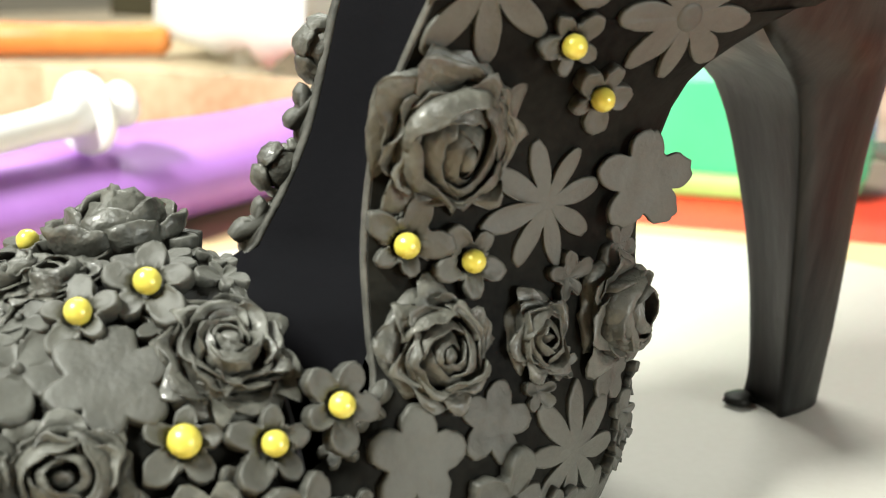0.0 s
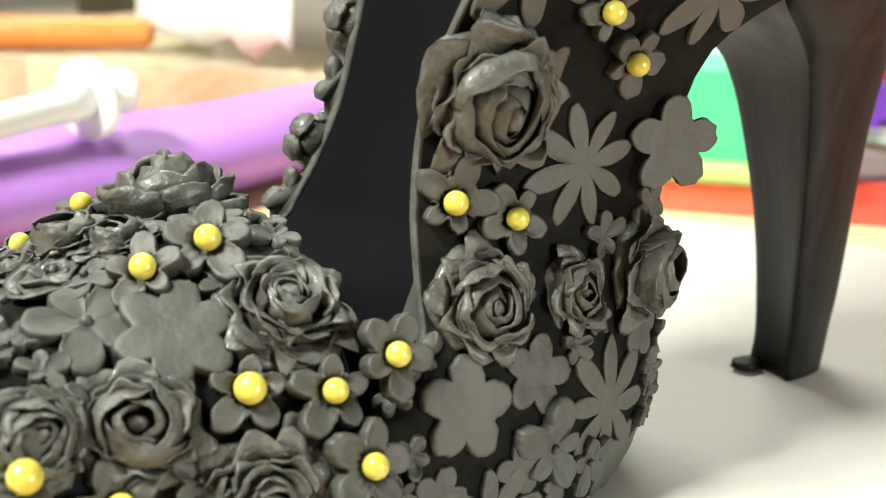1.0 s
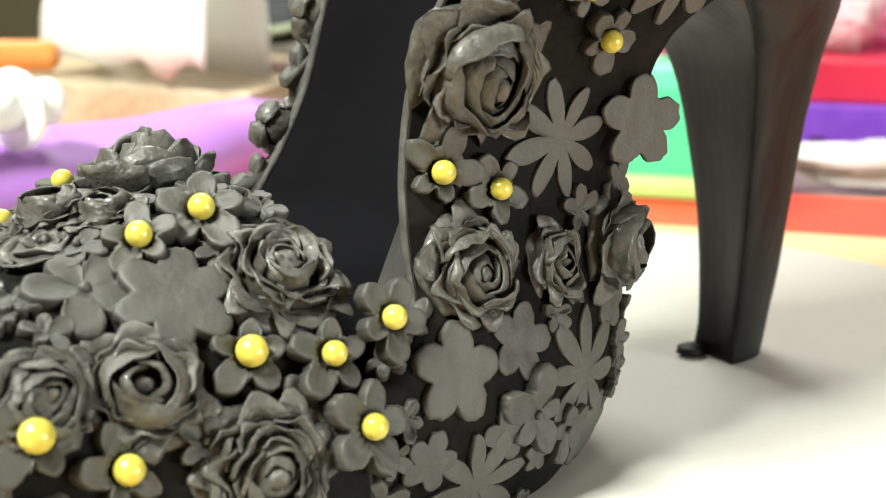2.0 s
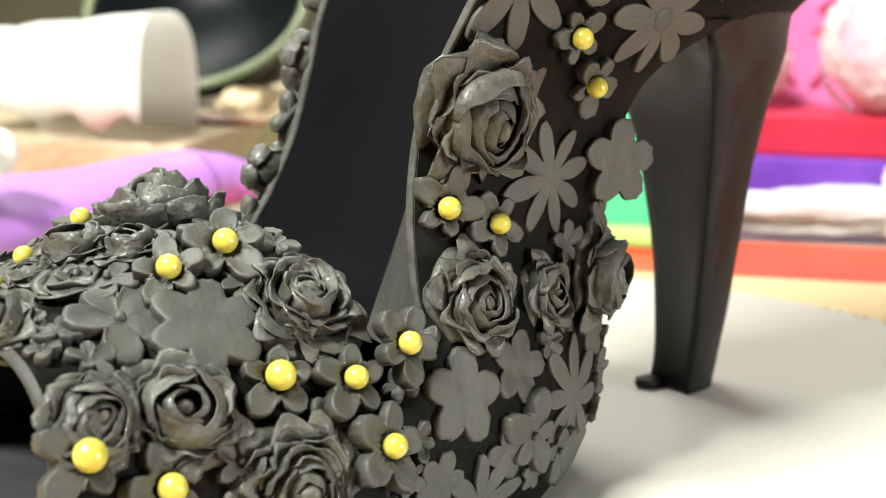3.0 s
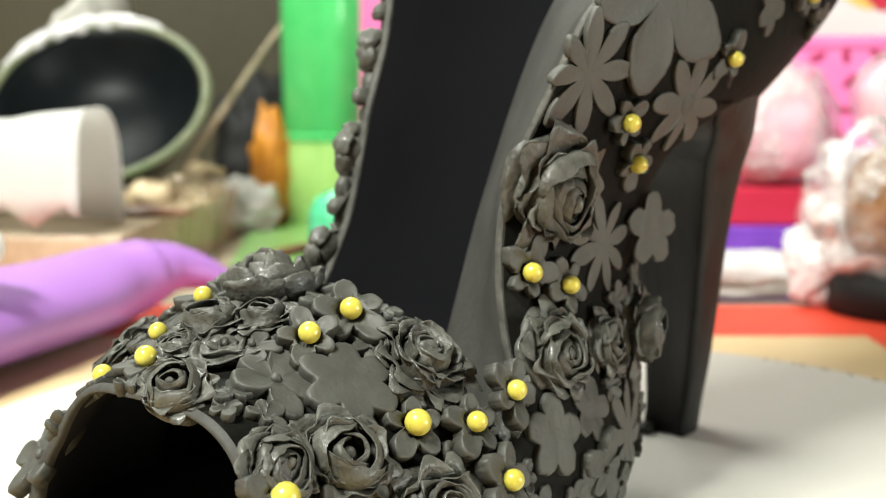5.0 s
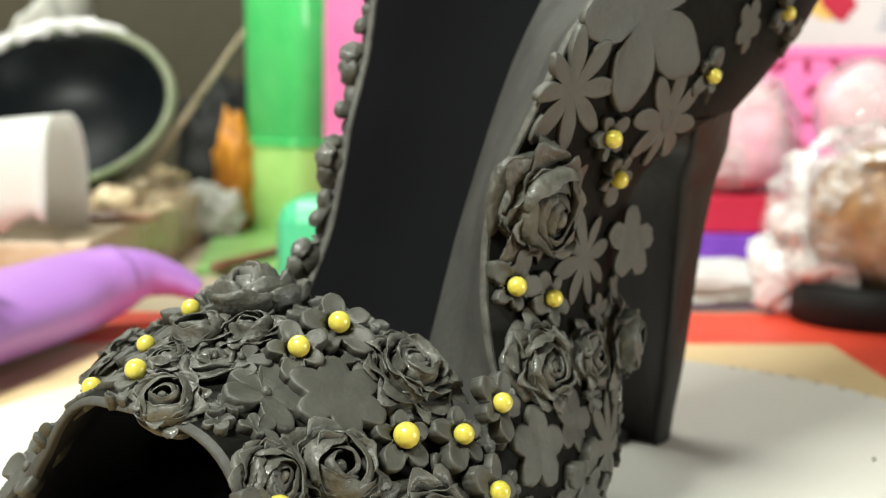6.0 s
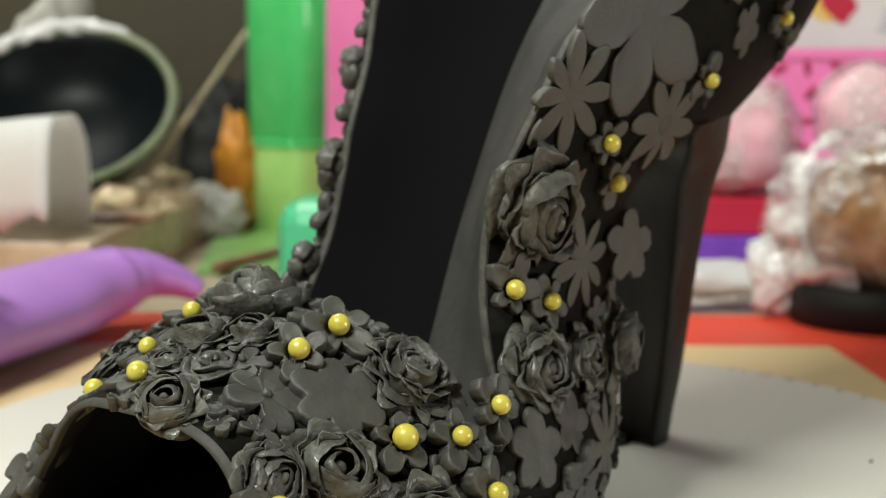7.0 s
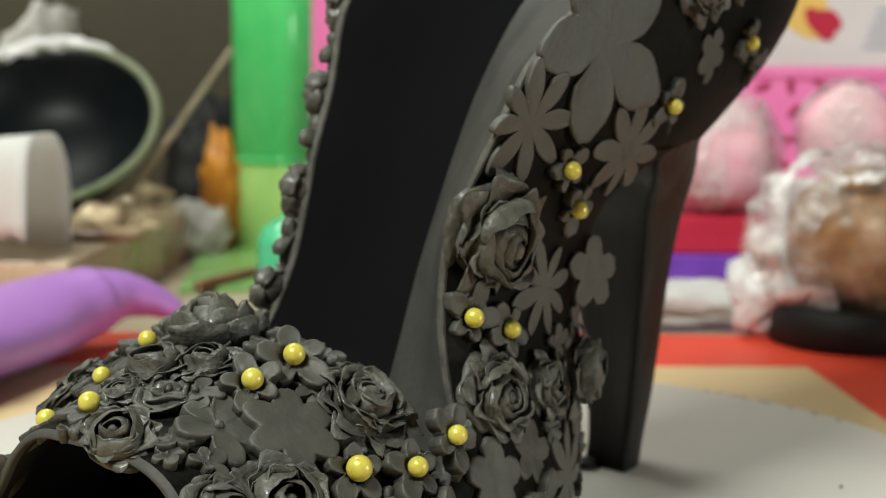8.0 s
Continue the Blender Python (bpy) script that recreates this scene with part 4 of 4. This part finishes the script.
def black_pan():
    t = empty("round_pan", "glossy black round pan with a pale rim, propped on a carton", "pan")
    c = Vector((181, 354, 55.5))
    m = Matrix.Translation(c * U) @ (Vector((-0.46, -0.40, 0.61))).to_track_quat("Z", "Y").to_matrix().to_4x4() @ Matrix.Scale(1.018, 4)
    bm = bmesh.new()
    lathe(bm, [(4, -24), (22, -23), (34, -16), (41, -4), (43, 1), (41.5, 1), (39, -4), (32, -14), (20, -20.5), (3, -21.5)], 64, m)
    part("shell", bm, BLACK_GLOSS, t, "deep glossy black pan")
    bm = bmesh.new()
    lathe(bm, [(41.6, 1.2), (41.4, 2.4), (42.8, 3.4), (44.9, 3.0), (45.4, 1.6), (44.0, 0.4)], 64, m, False)
    part("rim", bm, BOWL_RIM, t, "pale green rolled rim")


black_pan()
GREY_BAG = material("grey_plastic_bag", (0.60, 0.58, 0.54), (0.30, 0.29, 0.26), 0.4, 150, 20, 0.3)
ns_box("cabinet", 570, 610, -420, 40, TOP, 330, OLIVE, "dark olive cabinet at the back of the table", "cabinet")


def rod(name, a, b, r, mat, label, category):
    bm = bmesh.new()
    va, vb = Vector(a), Vector(b)
    m = Matrix.Translation(va * U) @ (vb - va).to_track_quat("Z", "Y").to_matrix().to_4x4()
    n = (vb - va).length
    lathe(bm, [(r * 0.7, 0), (r, r * 0.4), (r * 0.92, n * 0.5), (r * 0.8, n - r * 0.4), (r * 0.5, n)], 20, m)
    return thing_mesh(name, bm, mat, label, category)


rod("leaning_stick", (241, 386, 17.2), (304, 379, 92), 1.6, STEEL, "dull metal stick leaning in the clutter", "stick")
rod("orange_roller", (-40, 352, 23), (66, 291, 23), 6.0, ORANGE, "orange plastic rolling pin lying on a carton", "roller")


def rim_film():
    """A loose strip of film caught along the upper edge of the pan."""
    bm = bmesh.new()
    n = Vector((-0.46, -0.40, 0.61)).normalized()
    side = n.cross(Vector((0, 0, 1))).normalized()
    up = side.cross(n)
    rows = []
    for k in range(61):
        a = math.radians(-28 + 96 * k / 60)
        out = side * math.sin(a) + up * math.cos(a)
        c = Vector((181, 354, 55.5)) + out * 45.6 + n * 2.6
        fat = 3.4 * math.sin(math.pi * (k + 0.5) / 61) ** 0.5
        row = []
        for j in range(16):
            b = 6.28319 * j / 16
            w = fat * (0.75 + 0.5 * noise.noise(Vector((a * 7, math.cos(b), math.sin(b)))) + 0.3 * abs(noise.noise(Vector((a * 17, b, 3)))))
            row.append(bm.verts.new((c + (out * math.cos(b) * 1.3 + n * math.sin(b)) * w) * U))
        rows.append(row)
    grid_faces(bm, rows, True)
    bm.faces.new(rows[0])
    bm.faces.new(rows[-1])
    thing_mesh("film_strip", bm, WHITE_FILM, "crumpled pale film caught on the rim of a pan", "film")


def crumple(name, c, size, mat, label, category, seed, amount=0.28, scale=2.6, turn=0.0, floor=None, detail=4):
    """A crumpled lump: film or a wrapped sweet."""
    bm = bmesh.new()
    bmesh.ops.create_icosphere(bm, subdivisions=detail, radius=1)
    ct, st = math.cos(turn), math.sin(turn)
    for v in bm.verts:
        d = v.co.normalized()
        w = 1 + amount * (noise.noise(d * scale + Vector((seed, 0, 0))) + 0.5 * abs(noise.noise(d * scale * 2.7 + Vector((0, seed, 0)))) + 0.22 * noise.noise(d * scale * 6))
        x, y, z = d.x * size[0] * w, d.y * size[1] * w, d.z * size[2] * w
        z = c[2] + z
        if floor is not None:
            z = max(z, floor)
        v.co = Vector((c[0] + x * ct - y * st, c[1] + x * st + y * ct, z)) * U
    return thing_mesh(name, bm, mat, label, category)


crumple("grey_bag", (272, 490, 54), (42, 12, 54), GREY_BAG, "crumpled pale grey bag behind the pan", "bag", 47, 0.3, 1.7, 0.3, TOP)
rim_film()
crumple("orange_wrapper", (288, 370, 19), (9, 9, 28), AMBER, "crumpled dull orange wrapper in the clutter", "wrapper", 3, 0.4, floor=TOP)
crumple("black_bag", (322, 416, 26), (24, 17, 40), BLACK_PLASTIC, "crumpled black plastic bag behind the stick", "bag", 41, 0.3, 2.0, -0.6, TOP)
crumple("clear_wrapper", (184, 319, 19.5), (17, 10, 6), FILM, "crumpled clear wrapper on a carton", "wrapper", 5, 0.35, 1.7, 0.4, 17)
crumple("clear_wrapper", (192, 303, 19), (13, 8, 4.5), FILM, "crumpled clear wrapper on a carton", "wrapper", 6, 0.35, 1.7, 1.0, 17)
crumple("cream_cloth", (262, 362, 6), (26, 16, 12), PAPER, "crumpled cream cloth on the table", "cloth", 12, 0.5, 2.2, 0.5, TOP)
crumple("clear_wrapper", (246, 372, 10), (18, 12, 15), FILM, "crumpled clear wrapper on the table", "wrapper", 15, 0.5, 2.6, 0.2, TOP)
crumple("brown_lump", (135, 268, 18.4), (18, 5, 2.6), BROWN, "long dark brown strip of paste on a carton", "paste", 8, 0.25, 2.0, -0.86, 17.05)


def tumbler(name, c, sx, sy, z0, z1, mat, label, parent, lid=True):
    bm = bmesh.new()
    rows = []
    for z, f in ((z0, 0.95), (z0 + 1, 1.0), (z1 - 1.5, 1.03), (z1, 1.0), (z1, 0.9)):
        row = []
        for k in range(36):
            a = 6.28319 * k / 36
            row.append(bm.verts.new(V(c[0] + math.copysign(abs(math.cos(a)) ** 0.5, math.cos(a)) * sx * f, c[1] + math.copysign(abs(math.sin(a)) ** 0.5, math.sin(a)) * sy * f, z)))
        rows.append(row)
    grid_faces(bm, rows, True)
    bm.faces.new(rows[0])
    if lid:
        bm.faces.new(rows[-1])
    else:                             # open and hollow
        grid_faces(bm, [rows[-1], [bm.verts.new(v.co * 1.0 - Vector((0, 0, (z1 - z0 - 2) * U))) for v in rows[-1]]], True)
    return part(name, bm, mat, parent, label)


green = empty("green_canister", "tall bright green plastic canister with a paler base", "canister")
tumbler("base", (312, 352), 20, 20, TOP, 36, LIGHT_GREEN, "pale green translucent base", green)
tumbler("collar", (312, 352), 21.6, 21.6, 36, 40, GREEN, "raised green collar", green)
tumbler("body", (312, 352), 20.6, 20.6, 40, 135, GREEN, "bright green open body", green, False)
ns_box("pink_box", 450, 490, -75, -5, TOP, 150, PINK, "tall pink plastic box behind a green canister", "box", 0.003)


def mint_box():
    t = empty("mint_box", "rounded mint green plastic box on the table", "box")
    bm = bmesh.new()
    ns_plate(bm, 190, 228, -46, 38, -2.85, 31)
    part("body", bm, MINT, t, "", False, 0.009)
    bm = bmesh.new()
    ns_plate(bm, 186, 191, -40, 33, -2.85, 3.2)
    part("base_strip", bm, LIGHT_GREEN, t, "pale green strip along its foot", False, 0.003)


mint_box()


def green_blade():
    bm = bmesh.new()
    pts = [(172, 262), (205, 240), (352, 388), (300, 396)]
    lo = [bm.verts.new(V(x, y, TOP)) for x, y in pts]
    hi = [bm.verts.new(V(x, y, TOP + 2.2)) for x, y in pts]
    grid_faces(bm, [lo, hi], True)
    bm.faces.new(lo)
    bm.faces.new(hi)
    thing_mesh("scraper", bm, BLADE, "flat green plastic scraper lying on the table", "scraper", False, 0.0008)


BLADE = material("leaf_green_plastic", (0.20, 0.40, 0.12), (0.16, 0.33, 0.09), 0.3, 60, 15, 0.02)
green_blade()

rod("brown_stick", (172, 252, -1.0), (232, 276, -0.4), 2.0, BROWN, "thin brown stick on a green scraper", "stick")


def violet_box():
    t = empty("violet_box", "flat violet cardboard box with a row of dark print", "box", NS(300, 84, TOP))
    inv = t.matrix_world.inverted()
    bm = bmesh.new()
    ns_plate(bm, 270, 330, 40, 128, TOP, 13.9)
    bmesh.ops.transform(bm, matrix=inv, verts=bm.verts)
    part("body", bm, VIOLET, t, "violet card body", False, 0.0012)
    for k in range(9):
        bm = bmesh.new()
        s0 = 44 + 9.3 * k
        ns_plate(bm, 269.3, 269.9, s0, s0 + 4.6, TOP + 1.5, TOP + 8 + 1.2 * math.sin(k * 2.1))
        bmesh.ops.transform(bm, matrix=inv, verts=bm.verts)
        part("print_patch", bm, DARK_VIOLET, t, "dark violet print", False)


DARK_VIOLET = material("dark_violet_print", (0.055, 0.012, 0.13), None, 0.5, 80, 20, 0.0)
violet_box()
ns_box("crimson_box", 277, 330, 38, 121, 13.95, 26.5, CRIMSON, "crimson box stacked on a violet box", "box")


def pink_tray():
    t = empty("pink_basket", "pink plastic basket with leaf-shaped cut-outs", "basket")
    bm = bmesh.new()
    ns_plate(bm, 345, 348, 40, 260, TOP, 80)
    part("front_wall", bm, PINK, t, "pink basket wall", False, 0.0015)
    for s0 in (40, 257):
        bm = bmesh.new()
        ns_plate(bm, 348, 430, s0, s0 + 3, TOP, 80)
        part("side_wall", bm, PINK, t, "pink basket wall", False, 0.0015)
    bm = bmesh.new()
    ns_plate(bm, 343.5, 345, 38, 262, 76, 80.5)
    part("rim", bm, PINK, t, "rolled pink rim", False, 0.001)
    rnd = random.Random(4)
    for row in range(5):
        for k in range(15):
            s, z, a = 48 + 14 * k + rnd.uniform(-3, 3), 34 + 9.5 * row + rnd.uniform(-2, 2), rnd.uniform(0, 3.14)
            bm = bmesh.new()
            ring = []
            for j in range(12):
                b = 6.28319 * j / 12
                u, w = 3.4 * math.cos(b), 1.5 * math.sin(b)
                ring.append((u * math.cos(a) - w * math.sin(a), u * math.sin(a) + w * math.cos(a)))
            front = [bm.verts.new(NS(344.6, s + p, z + q)) for p, q in ring]
            back = [bm.verts.new(NS(345.4, s + p, z + q)) for p, q in ring]
            grid_faces(bm, [front, back], True)
            bm.faces.new(front)
            bm.faces.new(back)
            part("leaf_shape", bm, DARK_PINK, t, "")


pink_tray()


def wrapped(name, n, s, z, r, seed, core, film_scale, label, film=THIN_FILM):
    """A ball in crumpled clear film."""
    t = empty(name, label, "sweet")
    p = (EN * n + ES * s)
    bm = bmesh.new()
    bmesh.ops.create_icosphere(bm, subdivisions=4, radius=1)
    for v in bm.verts:
        d = v.co.copy()
        v.co = Vector((p.x, p.y, z)) * U + d * (r * U) * (1 + 0.1 * noise.noise(d * 2 + Vector((seed, 1, 0))))
    part("ball", bm, core, t, "")
    bm = bmesh.new()
    bmesh.ops.create_icosphere(bm, subdivisions=5, radius=1)
    for v in bm.verts:
        d = v.co.copy()
        w = 1.05 + 0.12 * abs(noise.noise(d * 3 + Vector((seed, 0, 0)))) + 0.10 * abs(noise.noise(d * 8 + Vector((0, seed, 0)))) * film_scale
        v.co = Vector((p.x, p.y, z)) * U + d * (r * U) * w
    part("film", bm, film, t, "crumpled clear film")
    return t


def film_flap(t, n, s, z, r):
    """The loose end of the film, folded back round one side and the top of its ball."""
    bm = bmesh.new()
    p = EN * n + ES * s
    mid, ax, ay, az = Vector((p.x, p.y, z)), ES, Vector((0, 0, 1)), -EN
    ax, az = Vector((ax.x, ax.y, 0)).normalized(), Vector((az.x, az.y, 0)).normalized()
    rows = []
    for i in range(73):
        a = math.radians(48 + 192 * i / 72)
        flare = 1.24 + 0.34 * max(0.0, math.cos(a - math.radians(195)))
        row = []
        for k in range(29):
            q = k / 28
            phi = math.radians(48 + 8 * noise.noise(Vector((a * 2.5, 3, 1))) + (62 + 14 * noise.noise(Vector((a * 3, 9, 1)))) * q)
            d = ax * (math.cos(a) * math.sin(phi)) + ay * (math.sin(a) * math.sin(phi)) + az * math.cos(phi)
            w = 1.17 + (flare - 1.17) * q ** 1.3
            w += 0.13 * noise.noise(Vector((a * 4.5, q * 2.2, 5))) + 0.09 * abs(noise.noise(Vector((a * 13, q * 5, 2)))) + 0.04 * noise.noise(Vector((a * 26, q * 12, 7)))
            row.append(bm.verts.new((mid + d * (r * max(w, 1.12))) * U))
        rows.append(row)
    grid_faces(bm, rows, False)
    part("film_flap", bm, FLAP_FILM, t, "loose white end of the crumpled film")


brown_ball = wrapped("wrapped_ball", 194, 128, 26.5, 22, 11, BROWN_BALL, 1.6, "brown paste ball in crumpled clear film on a black stand", CLEAR_FILM)
film_flap(brown_ball, 194, 128, 26.5, 22)
bm = bmesh.new()
lathe(bm, [(24, -2.85), (26, -2.2), (25.5, 7.5), (23, 9.0), (17, 6.5), (3, 4.4)], 40, Matrix.Translation(NS(194, 128, 0)))
thing_mesh("round_stand", bm, BLACK_PLASTIC, "low round black plastic stand on the mat", "stand")
wrapped("wrapped_ball", 300, 107, 47.5, 21, 21, PALE_PINK, 2.2, "pale pink sugar ball in clear film on a box")
wrapped("wrapped_ball", 316, 62, 40, 13, 23, PALE_PINK, 2.2, "pale pink sugar ball in clear film on a box")
wrapped("wrapped_ball", 281, 149, 56, 16.5, 25, PALE_PINK, 1.6, "pale pink sugar ball in clear film on a box")
ns_box("white_packet", 262, 300, 130, 185, TOP, 39.4, WHITE_PLASTIC, "plain white packet on the table", "packet")
pc = EN * 228 + ES * 86
crumple("film_wrap", (pc.x, pc.y, 3.5), (46, 9, 6), WHITE_FILM, "crumpled white cling film on the mat border", "film", 31, 0.34, 1.7, -0.75, -2.8, 5)
pc = EN * 206 + ES * 106
crumple("film_wrap", (pc.x, pc.y, 10), (13, 11, 13), WHITE_FILM, "crumpled white cling film on the mat border", "film", 33, 0.34, 1.8, -0.75, -2.8, 5)


def far_packet():
    t = empty("printed_packet", "white packet with red and yellow print", "packet")
    bm = bmesh.new()
    ns_plate(bm, 450, 500, 70, 330, TOP, 165)
    part("carton", bm, WHITE_PLASTIC, t, "white carton", False, 0.002)
    for n0, sc, zc, rs, rz, turn, mt in ((449.5, 181, 107, 10, 12, 0.5, YELLOW), (449.2, 187, 104, 9, 6.5, -0.5, CRIMSON), (449.5, 247, 110, 12, 9, 0.2, CRIMSON)):
        bm = bmesh.new()
        ring = []
        for j in range(28):
            q = 6.28319 * j / 28
            w = 1 + 0.14 * math.sin(3 * q + sc) + 0.07 * math.sin(5 * q)
            u, v = rs * w * math.cos(q), rz * w * math.sin(q)
            ring.append((sc + u * math.cos(turn) - v * math.sin(turn), zc + u * math.sin(turn) + v * math.cos(turn)))
        front, back = ([bm.verts.new(NS(n, p, q)) for p, q in ring] for n in (n0, 450.2))
        grid_faces(bm, [front, back], True)
        bm.faces.new(front)
        part("print_patch", bm, mt, t, "coloured print", False)
    for k in range(5):
        bm = bmesh.new()
        ns_plate(bm, 449.5, 450.1, 206 + 1.5 * k, 224 - 2 * (k % 2), 92 + 4.2 * k, 93.8 + 4.2 * k)
        part("print_bar", bm, PRINT_BLUE, t, "pale blue print", False)


PRINT_BLUE = material("pale_blue_print", (0.42, 0.48, 0.58), None, 0.5, 100, 20, 0.0)
far_packet()

# printed ticks along the board's edge and a few crumbs on it
for k in range(11):
    a = radians(-2 - 2.1 * k) + 0.02 * math.sin(k * 3)
    bm = bmesh.new()
    bmesh.ops.create_cube(bm, size=1, matrix=Matrix.LocRotScale(V(33 + 93.4 * math.cos(a), 24 + 93.4 * math.sin(a), 0.05), Euler((0, 0, a)), (0.35 * U, (1.1 + 0.4 * math.sin(k * 5)) * U, 0.12 * U)))
    thing_mesh("printed_tick", bm, INK, "small dark tick at the edge of the board", "mark", False, 0, "ticks on the board")
rnd = random.Random(9)
for x, y in ((72, -50), (64, -66), (88, -40), (80, -58), (58, -60), (70, -36)):
    bm = bmesh.new()
    bmesh.ops.create_icosphere(bm, subdivisions=1, radius=rnd.uniform(0.25, 0.45) * U)
    bmesh.ops.translate(bm, verts=bm.verts, vec=V(x, y, 0.2))
    thing_mesh("crumb", bm, INK, "tiny black paste crumb on the white board", "crumb", True, 0, "crumbs on the board")
bm = bmesh.new()
bmesh.ops.create_icosphere(bm, subdivisions=3, radius=1)
for v in bm.verts:
    d = v.co.copy()
    v.co = V(52.2, 4.0, 1.0) + Vector((d.x * 2.2, d.y * 2.0, d.z * 1.0)) * U * (1 + 0.25 * noise.noise(d * 2))
thing_mesh("paste_lump", bm, HEEL, "small black lump of paste at the foot of the heel", "lump")
